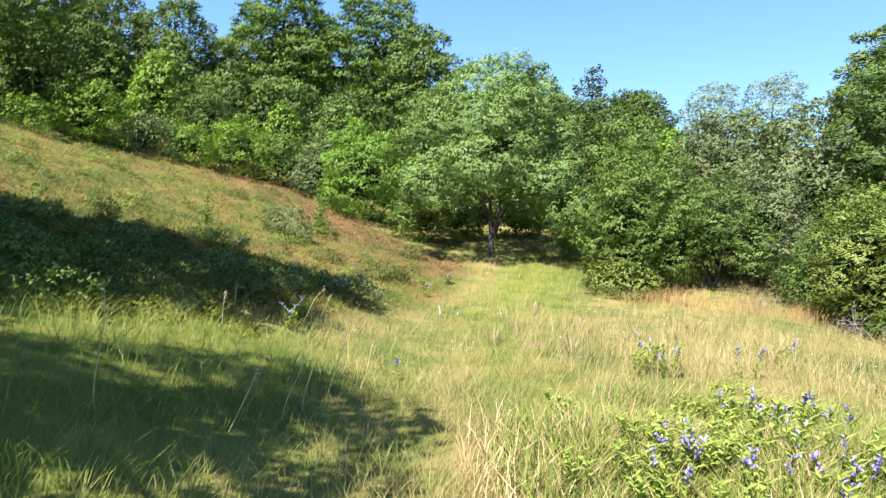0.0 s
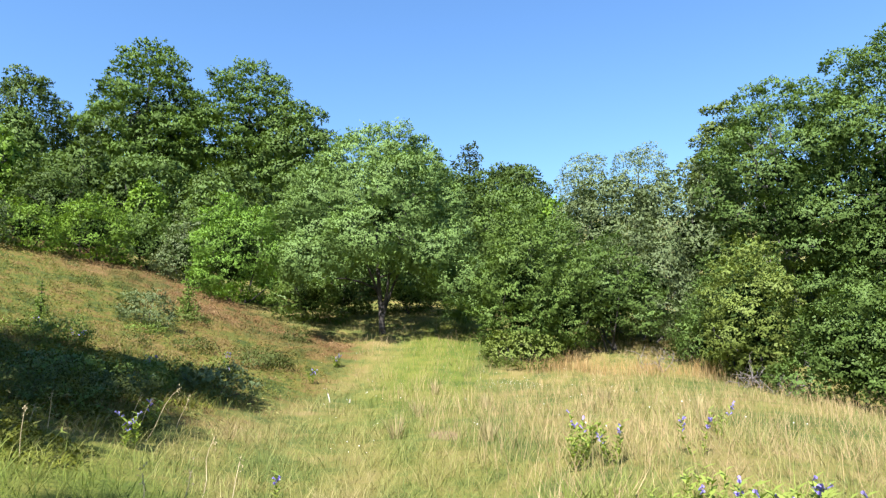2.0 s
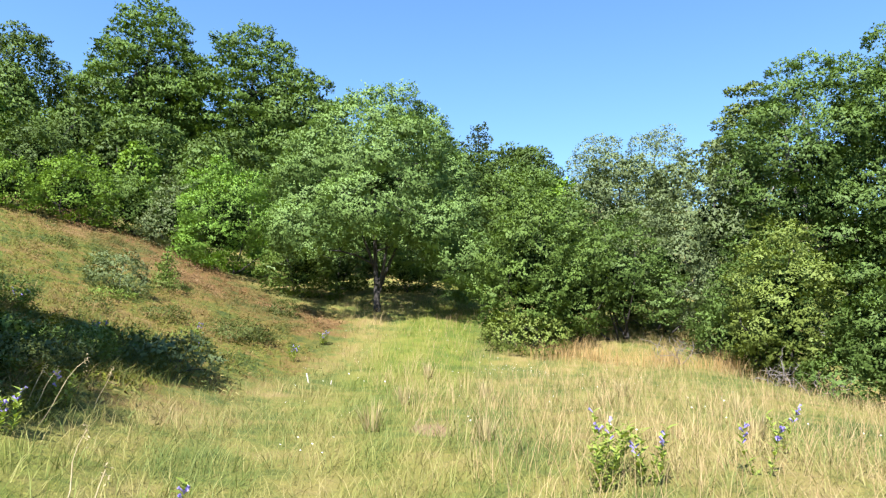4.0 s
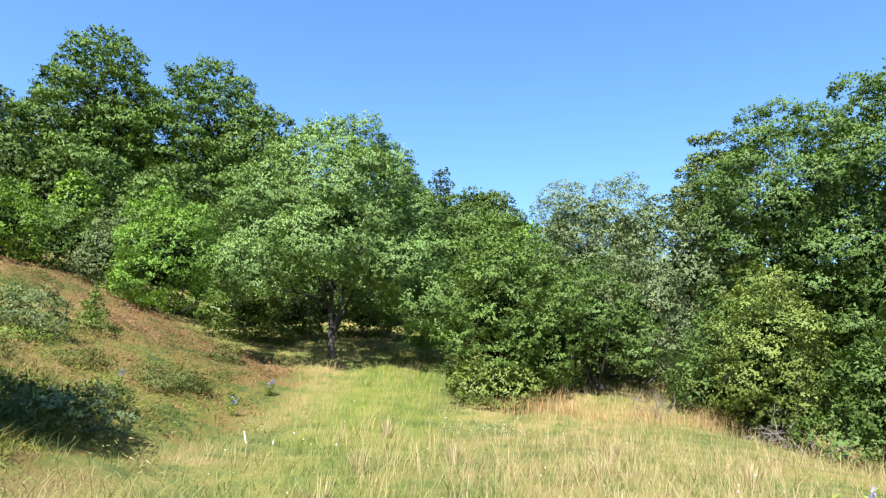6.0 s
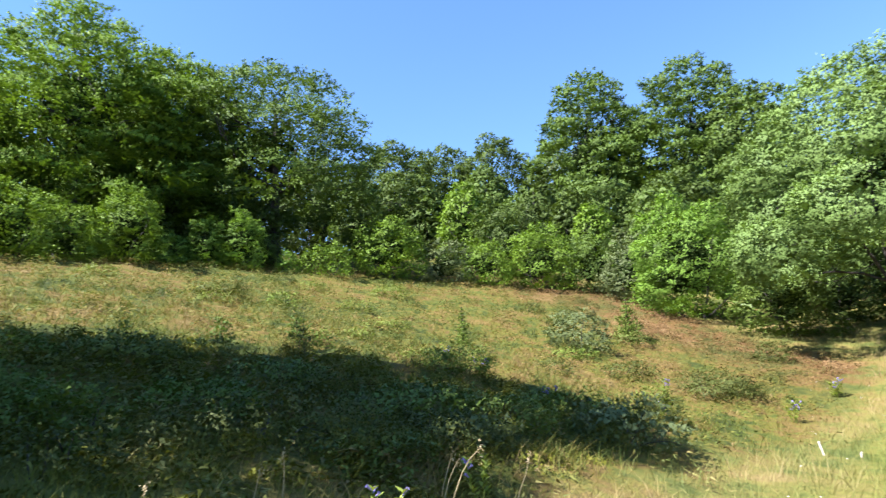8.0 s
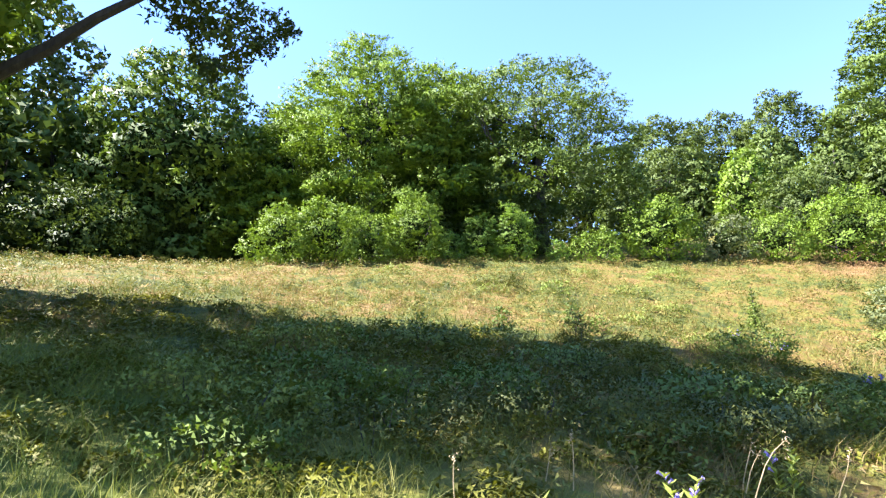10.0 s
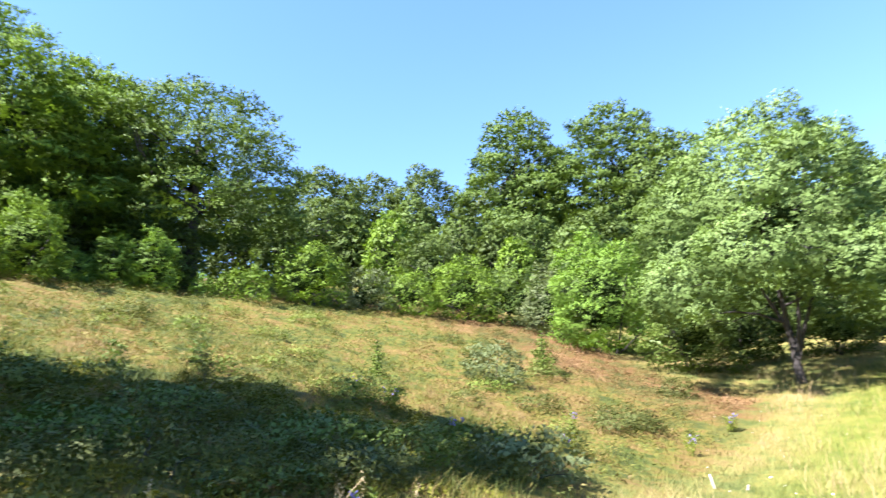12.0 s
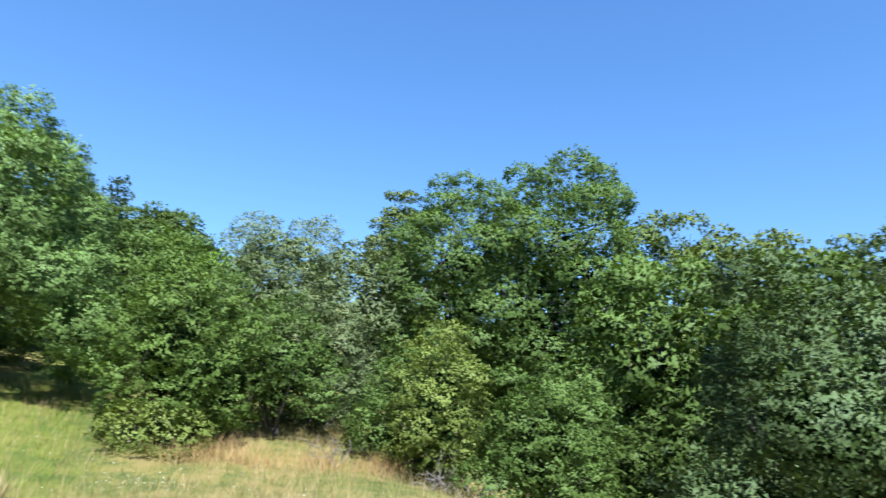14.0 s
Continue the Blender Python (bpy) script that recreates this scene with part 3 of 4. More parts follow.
make_tree("tree", -14.6, 42.0, 4.6, 2.6, "mid", stem=0.05, size=0.209, cover=1.75, seed=30, label="young beech in the wood", group="young beeches")
make_tree("tree", -10.5, 41.0, 5.5, 2.8, "mid", stem=0.05, size=0.209, cover=1.75, seed=31, label="young beech below the tall trees", group="young beeches")
make_tree("tree", -25.5, 33.5, 6.0, 3.0, "dark", stem=0.05, size=0.209, cover=1.75, seed=32, label="dark young beech in the wood", group="young beeches")
make_tree("tree", -6.0, 40.0, 5.8, 2.7, "dark", stem=0.05, size=0.209, cover=1.75, seed=33, label="dark young beech below the tall trees", group="young beeches")

# ---- the beeches above the bank on the left ----
make_tree("tree", -23.4, 17.4, 10.9, 5.0, "beech", stem=0.2, size=0.125, slim=0.5, cover=1.55, flat=0.25, seed=41, limbs=10, trunk_r=0.26, layers=95, spire=0.55, core=0.5, label="spreading sunlit beech above the bank", group="bank beeches")
make_tree("tree", -25.0, 13.9, 7.6, 3.6, "beech", stem=0.12, size=0.125, slim=0.5, cover=1.5, flat=0.25, seed=42, layers=60, spire=0.6, core=0.5, label="low spreading beech above the bank", group="bank beeches")
make_tree("tree", -22.6, 20.9, 9.9, 3.6, "beech", stem=0.28, size=0.125, slim=0.5, cover=1.5, flat=0.25, seed=36, limbs=8, trunk_r=0.22, layers=60, spire=0.3, core=0.5, label="beech between two broader ones above the bank", group="bank beeches")
make_tree("tree", -19.9, 24.3, 9.2, 4.6, "wood", stem=0.26, size=0.13, slim=0.5, cover=1.3, flat=0.25, seed=43, limbs=12, trunk_r=0.3, layers=85, spire=0.1, core=0.45, label="broad beech with a shaded underside above the bank", group="bank beeches")
make_tree("tree", -27.0, 20.0, 9.0, 4.0, "dark", stem=0.1, size=0.26, cover=1.75, seed=44, flat=0.35, label="dark beech behind the front trees")
make_tree("tree", -51.7, 22.8, 15.5, 2.6, "mid", stem=0.1, size=0.249, cover=1.7, seed=45, label="tree seen through a gap in the wood")
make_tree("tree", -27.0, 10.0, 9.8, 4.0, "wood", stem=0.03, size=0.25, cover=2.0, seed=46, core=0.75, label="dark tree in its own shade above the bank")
# Its dark leaves stand in for the backlit shade of the bough.
make_tree("tree", -9.1, 4.0, 12.2, 2.6, "dark", stem=0.4, size=0.09, cover=1.7, seed=47, flat=0.5, trunk_r=0.17, limbs=6, core=0.55, lean=0.05, forks=((0.9, 1.9, 3.6, 7.0), (1.1, 3.0, 3.0, 5.0)),
          lobes=budded([(0.6, 1.0, 8.5, 2.1, 3.4), (0.2, 1.2, 11.0, 1.4, 1.1), (1.1, 0.5, 7.0, 1.6, 1.6), (0.3, 1.8, 8.8, 1.7, 2.0), (1.3, 1.4, 9.6, 1.4, 1.6)], 37, 24, 0.4, 0.8) + [(1.2, 3.75, 4.35, 0.42, 0.27), (1.0, 3.3, 4.0, 0.5, 0.34), (0.9, 2.95, 4.7, 0.6, 0.42), (0.7, 2.5, 5.4, 0.8, 0.6)],
          label="tall beech whose bough hangs over the bank")
# Added out of view to keep the sun off the dark tree.
make_tree("tree", -33.0, 3.0, 15.0, 4.5, "dark", stem=0.1, size=0.36, cover=1.8, seed=67, label="unseen tall tree added to shade the dark tree above the bank")
# Five beeches out of view, added to cast the bank and meadow shadows.
make_tree("tree", -10.2, 2.5, 9.0, 2.6, "beech", stem=0.3, size=0.18, cover=2.0, seed=48, flat=0.5, core=0.4, label="unseen beech added to shade the bank")
make_tree("tree", -7.3, 3.5, 9.4, 1.75, "beech", stem=0.42, size=0.18, cover=1.4, seed=38, flat=0.5, core=0.25, label="unseen slim beech added to shade the bank")
make_tree("tree", -7.4, 2.2, 6.6, 1.7, "beech", stem=0.3, size=0.18, cover=0.9, seed=49, flat=0.5, core=0.3, label="unseen small beech added to shade the bank")
make_tree("tree", -5.9, -1.3, 10.6, 1.1, "beech", stem=0.3, size=0.18, cover=1.05, seed=50, flat=0.5, core=0.3, label="unseen slender beech added to shade the grass")
make_tree("tree", -3.4, 0.9, 6.4, 1.0, "beech", stem=0.3, size=0.18, cover=1.0, seed=40, flat=0.5, core=0.3, label="unseen young beech added to shade the grass")

make_tree("tree", -24.6, 22.6, 9.6, 3.6, "dark", stem=0.12, size=0.23, cover=1.8, flat=0.35, seed=39, label="beech closing the row above the bank")

# ---- young growth along the wood's edge ----
make_bush("bush", -18.0, 11.6, 2.0, 1.05, "beech", 0.092, 1.5, 0.3, seed=51, label="sunlit beech scrub at the wood's edge", group="edge scrub")
make_bush("bush", -17.8, 13.0, 2.2, 1.1, "beech", 0.092, 1.5, 0.3, seed=66, label="sunlit beech scrub at the wood's edge", group="edge scrub")
make_bush("bush", -18.2, 14.5, 2.1, 1.0, "beech", 0.092, 1.5, 0.3, seed=52, label="sunlit beech scrub at the wood's edge", group="edge scrub")
make_bush("bush", -17.6, 16.2, 2.6, 1.1, "beech", 0.092, 1.7, 0.3, seed=53, label="rounded shrub at the wood's edge", group="edge scrub")
make_bush("young_beech", -18.2, 19.5, 2.2, 0.62, "bright", 0.07, 1.6, 0.4, seed=54, label="slim young light-green beech at the wood's edge", category="young tree", group="young beeches at the edge")
make_bush("young_beech", -17.4, 20.4, 2.4, 0.78, "bright", 0.07, 1.6, 0.4, seed=55, label="slim young light-green beech at the wood's edge", category="young tree", group="young beeches at the edge")
make_bush("young_beech", -16.4, 21.6, 1.0, 0.4, "bright", 0.07, 1.6, 0.4, seed=56, label="small young light-green beech at the wood's edge", category="young tree", group="young beeches at the edge")
make_bush("young_beech", -18.9, 18.6, 1.3, 0.6, "bright", 0.07, 1.6, 0.4, seed=52, label="small young light-green beech at the wood's edge", category="young tree", group="young beeches at the edge")
make_bush("bush", -15.6, 22.9, 1.2, 1.0, "beech", 0.103, 1.4, seed=57, label="low scrub at the wood's edge", group="edge scrub")
make_bush("bush", -14.4, 25.2, 2.4, 1.5, "beech", 0.112, 1.4, seed=58, label="leafy scrub at the wood's edge", group="edge scrub")
make_bush("bush", -13.0, 27.3, 1.9, 1.2, "willow", 0.112, 1.4, seed=59, label="grey-green scrub at the wood's edge", group="edge scrub")
make_bush("bush", -11.7, 28.3, 2.0, 1.1, "beech", 0.112, 1.4, seed=60, label="light scrub at the wood's edge", group="edge scrub")
make_bush("bush", -10.0, 30.2, 2.8, 1.6, "beech", 0.12, 1.4, seed=61, label="tall scrub at the wood's edge", group="edge scrub")
make_bush("bush", -8.1, 31.6, 2.7, 1.5, "mid", 0.12, 1.4, seed=62, label="tall scrub at the wood's edge", group="edge scrub")
make_bush("bush", -12.6, 32.5, 4.0, 1.9, "dark", 0.138, 1.4, seed=63, label="dark scrub inside the wood", group="inner scrub")
# Dark leaves on these two stand in for the shade below the beeches.
make_bush("bush", -19.6, 22.6, 3.0, 1.8, "dark", 0.138, 1.4, seed=65, label="scrub coloured dark for the shade under the beeches", group="inner scrub")
make_bush("bush", -22.2, 19.8, 3.0, 1.8, "dark", 0.138, 1.4, seed=68, label="scrub coloured dark for the shade under the beeches", group="inner scrub")

# ---- the far trees ahead ----
make_conifer("pine", 20.1, 88.2, 14.6, 4.6, "pine", 0.55, 12, 71, "dark pine on the skyline", "skyline pines", far=True)
make_tree("tree", 24.0, 82.0, 10.8, 3.6, "pine", stem=0.1, size=0.34, cover=2.0, seed=72, spire=0.2, label="dark pine on the skyline", group="skyline pines")
make_conifer("pine", 22.4, 70.9, 10.4, 3.6, "pine", 0.5, 10, 73, "dark pine on the skyline", "skyline pines", far=True)
make_tree("tree", 9.0, 50.0, 7.6, 3.8, "dark", stem=0.05, size=0.249, cover=1.7, seed=74, label="dark broadleaf beyond the meadow", group="far trees ahead")
make_tree("tree", 13.6, 46.5, 6.4, 3.6, "mid", stem=0.05, size=0.249, cover=1.7, seed=75, label="broadleaf beyond the meadow", group="far trees ahead")
make_tree("tree", 16.0, 56.0, 8.6, 4.4, "dark", stem=0.05, size=0.249, cover=1.7, seed=76, label="dark broadleaf beyond the meadow", group="far trees ahead")
make_tree("tree", 18.0, 42.6, 8.8, 2.4, "pale", stem=0.2, size=0.14, cover=0.75, seed=77, label="pale airy aspen against the sky", group="aspens")
make_tree("tree", 21.0, 40.2, 10.0, 2.3, "pale", stem=0.2, size=0.14, cover=0.75, seed=78, label="pale airy aspen against the sky", group="aspens")
make_tree("tree", 3.0, 45.0, 7.8, 3.4, "mid", stem=0.05, size=0.249, cover=1.7, seed=79, label="broadleaf beyond the meadow tree", group="far trees ahead")

# ---- the thicket on the right ----
make_bush("bush", 5.95, 20.5, 5.0, 1.35, "hazel", 0.1, 2.2, 0.4, seed=81, peaks=22, label="tall hazel-like bush at the meadow's edge")
make_bush("bush", 5.7, 19.8, 1.05, 1.15, "lime", 0.085, 1.6, 0.4, seed=82, label="low light-green bush at the meadow's edge")
make_bush("bush", 7.5, 20.9, 3.7, 1.3, "hazel", 0.1, 1.6, 0.4, seed=83, lift=0.35, label="olive-green bush in the thicket", group="thicket")
make_bush("bush", 9.2, 21.2, 4.0, 1.6, "mid", 0.1, 1.6, 0.4, seed=84, lift=0.9, label="mid-green bush in the thicket", group="thicket")
make_bush("bush", 11.2, 22.6, 4.6, 1.9, "willow", 0.112, 1.5, 0.4, seed=85, label="grey-green willow bush in the thicket", group="thicket")
make_bush("bush", 9.0, 27.0, 5.2, 2.2, "mid", 0.129, 1.4, 0.4, seed=86, label="tall bush behind the thicket", group="thicket")
make_tree("tree", 15.3, 25.8, 7.2, 2.4, "willow", stem=0.1, size=0.139, cover=1.82, seed=87, label="grey-green willow over the thicket")
make_tree("tree", 13.4, 30.0, 6.4, 2.4, "willow", stem=0.1, size=0.14, cover=1.6, seed=88, label="grey-green willow behind the thicket")
make_tree("tree", 22.3, 33.0, 12.6, 2.8, "olive", stem=0.1, size=0.16, cover=1.8, seed=89, spire=0.4, label="olive-brown tree behind the willows")
make_tree("tree", 17.9, 23.2, 11.2, 3.0, "ash", stem=0.25, size=0.108, cover=2.1, seed=90, core=0.5, limbs=8, bark=BARK_PALE, label="ash-like tree with a pale trunk", group="ash trees")
make_tree("tree", 21.4, 20.7, 13.8, 4.1, "ash", stem=0.2, size=0.12, cover=2.1, seed=91, core=0.6, limbs=9, bark=BARK_PALE, label="tall ash-like tree with a pale trunk", group="ash trees")
make_bush("bush", 11.3, 16.9, 4.3, 1.3, "lime", 0.1, 1.9, 0.4, seed=92, label="yellow-green bush before the tall trees", peaks=18)
make_bush("bush", 11.2, 18.6, 2.0, 1.2, "mid", 0.1, 1.5, seed=93, lift=0.7, label="low bush with grey dead twigs below")
make_bush("bush", 12.6, 14.6, 3.4, 1.8, "mid", 0.103, 2.4, seed=94, lift=0.5, label="dense green bush on the falling slope", group="slope bushes")
# This bush's dark leaf colour stands in for the shade under the overhang.
make_bush("bush", 16.6, 13.4, 3.6, 1.9, "dark", 0.12, 1.9, seed=95, lift=0.6, label="bush coloured dark for the shade in the thicket's hollow", group="slope bushes")
make_bush("bush", 12.9, 19.6, 4.0, 1.8, "mid", 0.112, 1.5, seed=96, label="dense green bush on the falling slope", group="slope bushes")
make_bush("bush", 12.3, 8.3, 5.9, 2.6, "silver", 0.103, 2.4, 0.6, seed=97, lift=1.3, peaks=11, stems=8, label="tall silver-leaved willow bush")
make_tree("tree", 24.6, 17.6, 13.0, 3.4, "olive", stem=0.02, size=0.18, cover=1.3, seed=98, spire=0.1, label="olive-green tree on the slope", group="slope trees")
make_tree("tree", 26.4, 15.4, 13.3, 3.4, "olive", stem=0.02, size=0.18, cover=1.3, seed=99, spire=0.1, label="olive-green tree on the slope", group="slope trees")
make_tree("tree", 26.3, 12.6, 12.4, 3.4, "olive", stem=0.02, size=0.18, cover=1.3, seed=100, spire=0.1, label="olive-green tree on the slope", group="slope trees")
make_tree("tree", 22.2, 8.0, 11.4, 2.6, "willow", stem=0.1, size=0.167, cover=2.0, seed=101, label="grey-green tree on the slope", group="slope trees")
make_tree("tree", 18.6, 15.0, 8.6, 2.8, "mid", stem=0.05, size=0.21, cover=2.0, seed=102, label="dense tree filling the thicket")
make_tree("tree", 17.5, 10.5, 8.0, 2.8, "dark", stem=0.05, size=0.21, cover=2.0, seed=103, label="dark tree behind the willow bush")

# ---- small firs and shrubs on the bank ----
make_conifer("small_fir", -4.5, 22.9, 1.35, 0.42, "fir", 0.08, 11, 111, "small fir on the heath bank", "small firs")
make_conifer("small_fir", -6.45, 17.1, 0.95, 0.24, "fir", 0.055, 10, 112, "small fir on the heath bank", "small firs")
make_bush("shrub", -5.1, 20.3, 0.95, 0.75, "willow", 0.07, 1.5, seed=113, label="pale round shrub on the heath bank", category="shrub")
make_bush("shrub", -6.5, 12.2, 0.6, 0.22, "berry", 0.04, 0.7, seed=114, label="spindly sapling on the bank", category="shrub")
make_bush("shrub", -4.2, 11.6, 0.42, 1.0, "shade", 0.07, 1.2, seed=115, label="low blue-green leafy shrub in shade", category="shrub", group="low shrubs", peaks=7)
make_bush("shrub", -2.05, 13.2, 0.58, 0.7, "willow", 0.085, 1.3, seed=116, label="low pale-leaved shrub at the shadow's end", category="shrub", group="low shrubs", peaks=6)
make_bush("shrub", -2.0, 19.2, 0.5, 0.6, "berry", 0.04, 0.7, seed=117, label="low shrub on the bank", category="shrub", group="low shrubs")
make_bush("shrub", -3.4, 10.4, 0.36, 1.0, "berry", 0.04, 0.7, seed=118, label="low leafy shrub in shade", category="shrub", group="low shrubs")
make_bush("shrub", -3.8, 9.0, 0.5, 0.9, "berry", 0.04, 0.7, seed=119, label="low leafy shrub in shade", category="shrub", group="low shrubs")
make_bush("shrub", -5.4, 10.6, 0.34, 1.0, "berry", 0.04, 0.7, seed=120, label="low leafy shrub in shade", category="shrub", group="low shrubs")
make_bush("shrub", -3.9, 7.4, 0.4, 0.6, "berry", 0.04, 0.7, seed=121, label="low leafy herb clump in shade", category="shrub", group="low shrubs")
make_bush("shrub", -1.75, 19.0, 0.45, 0.7, "berry", 0.06, 1.3, seed=122, label="low green shrub on the heath", category="shrub", group="low shrubs")
make_bush("shrub", -1.1, 23.4, 0.5, 0.45, "berry", 0.06, 1.3, seed=123, label="low green shrub on the heath", category="shrub", group="low shrubs")
make_bush("shrub", -7.5, 11.6, 0.5, 0.2, "mid", 0.06, 0.9, seed=124, label="spindly leafy shrub above the shadow", category="shrub", group="spindly shrubs")
make_bush("shrub", -7.2, 12.9, 0.6, 0.2, "mid", 0.06, 0.9, seed=125, label="spindly leafy shrub above the shadow", category="shrub", group="spindly shrubs")
make_bush("shrub", -7.6, 10.1, 0.45, 0.2, "mid", 0.06, 0.9, seed=126, label="spindly leafy shrub above the shadow", category="shrub", group="spindly shrubs")

for n, (x, y, h, w, kind) in enumerate([(-5.6, 10.9, 0.6, 0.7, "shade"), (-3.1, 12.2, 0.65, 0.6, "shade"), (-4.9, 9.2, 0.6, 0.7, "hazel"), (-6.6, 9.4, 0.55, 0.6, "olive"), (-3.1, 9.6, 0.5, 0.5, "shade"), (-7.0, 10.8, 0.5, 0.5, "olive"), (-2.9, 10.9, 0.6, 0.45, "willow")]):
    make_bush("shrub", x, y, 0.55 * h, w, kind, 0.062, 1.2, seed=230 + n, label="leafy shrub with broad leaves on the shaded bank", category="shrub", group="shade shrubs", stems=4)
for n, (x, y, h, w) in enumerate([(-4.6, 6.7, 0.45, 0.6), (-5.6, 7.5, 0.4, 0.7), (-3.9, 6.2, 0.35, 0.5), (-6.6, 7.6, 0.4, 0.6), (-4.9, 7.6, 0.35, 0.5), (-4.3, 7.75, 0.6, 0.3), (-5.6, 6.4, 0.35, 0.6), (-7.4, 8.4, 0.4, 0.6)]):
    make_bush("herb_clump", x, y, h, w, "lime" if n % 3 == 0 else "hazel", 0.052, 1.0, seed=250 + n, label="light-green leafy herb clump on the bank", category="herb", group="bank herbs", stems=3)
low = random.Random(9)
for n in range(26):
    x, y = low.uniform(-15, -1.5), low.uniform(12.5, 25)
    if y + 1.1 * x < 21 and y - 0.2 * x > 13.5:
        make_bush("shrub", x, y, low.uniform(0.22, 0.4), low.uniform(0.35, 0.7), low.choice(["lime", "olive", "berry", "fir"]), 0.055, 1.0, seed=160 + n, label="low green mound in the sunlit heath", category="shrub", group="heath mounds", stems=2)

# ---- the depth of the wood: trees of three builds, repeated ----
deep = [make_tree("wood_tree", -34.0, 18.0, 9.0, 3.4, "dark", stem=0.05, size=0.58, cover=1.2, seed=131, label="dark broadleaf deep in the wood", group="deep wood"),
        make_tree("wood_tree", -36.0, 30.0, 9.5, 3.0, "mid", stem=0.08, size=0.58, cover=1.2, seed=132, label="broadleaf deep in the wood", group="deep wood"),
        make_tree("wood_tree", -31.0, 10.0, 8.0, 3.6, "dark", stem=0.05, size=0.58, cover=1.2, seed=133, label="broad dark tree deep in the wood", group="deep wood")]
scrub = [make_bush("bush", -27.0, 10.0, 3.2, 2.2, "dark", 0.172, 1.4, seed=134, label="dark undergrowth deep in the wood", group="undergrowth"),
         make_bush("bush", -27.5, 15.0, 2.8, 2.0, "dark", 0.172, 1.4, seed=135, label="dark undergrowth deep in the wood", group="undergrowth")]
young = [make_tree("young_tree", -16.0, 34.5, 4.6, 1.7, "beech", stem=0.04, size=0.23, cover=1.5, seed=136, spire=0.5, label="young light-green beech in the wood", group="young trees"),
         make_tree("young_tree", -20.5, 31.0, 4.4, 1.8, "mid", stem=0.04, size=0.23, cover=1.5, seed=137, spire=0.3, label="young mid-green tree in the wood", group="young trees"),
         make_tree("young_tree", -11.0, 37.5, 4.8, 1.6, "dark", stem=0.04, size=0.23, cover=1.5, seed=138, spire=0.6, label="young dark tree in the wood", group="young trees")]
pick = random.Random(5)


def plant(kinds, x, y, lo=0.85, hi=1.15):
    k = pick.uniform(lo, hi)
    made = copy_thing(pick.choice(kinds), pose(x, y, float(land(x, y)) - 0.08, 0, 0, pick.uniform(0, 360)))
    made.scale = (k, k, k)


for x, y in ((-28.0, 3.5), (-22.0, -1.5), (-28.5, -0.5), (-24.0, -6.0), (-29.0, 5.5)):
    plant(deep, x, y, 0.75, 0.95)
for x, y in ((-24.5, 6.5), (-22.0, 2.5), (-19.5, -2.5)):
    plant(scrub, x, y)
for n in range(9):
    plant(deep, -32 - pick.uniform(0, 10), -6 + 6.2 * n + pick.uniform(-2, 2), 0.8, 1.05)
for n in range(7):
    plant(deep, -22 + 5.5 * n + pick.uniform(-2, 2), 66 + pick.uniform(-4, 8), 0.8, 1.0)
for n in range(7):
    plant(deep, 31 + pick.uniform(0, 8), 2 + 6.5 * n + pick.uniform(-2, 2), 0.9, 1.2)
for n in range(8):
    plant(scrub, -26.5 + pick.uniform(-1.5, 1.5), 2 + 3.8 * n)
for n in range(8):
    plant(young, -24 + 3.6 * n, 37 + pick.uniform(-1.5, 2.5) - 0.35 * abs(n - 5), 0.75, 1.2)
for n in range(5):
    plant(young, 3 + 3.4 * n, 36 + pick.uniform(-1, 2), 0.8, 1.2)
for n in range(6):
    plant(scrub, 15.5 + 1.2 * n + pick.uniform(-1, 1), 9 + 3.4 * n, 1.0, 1.5)

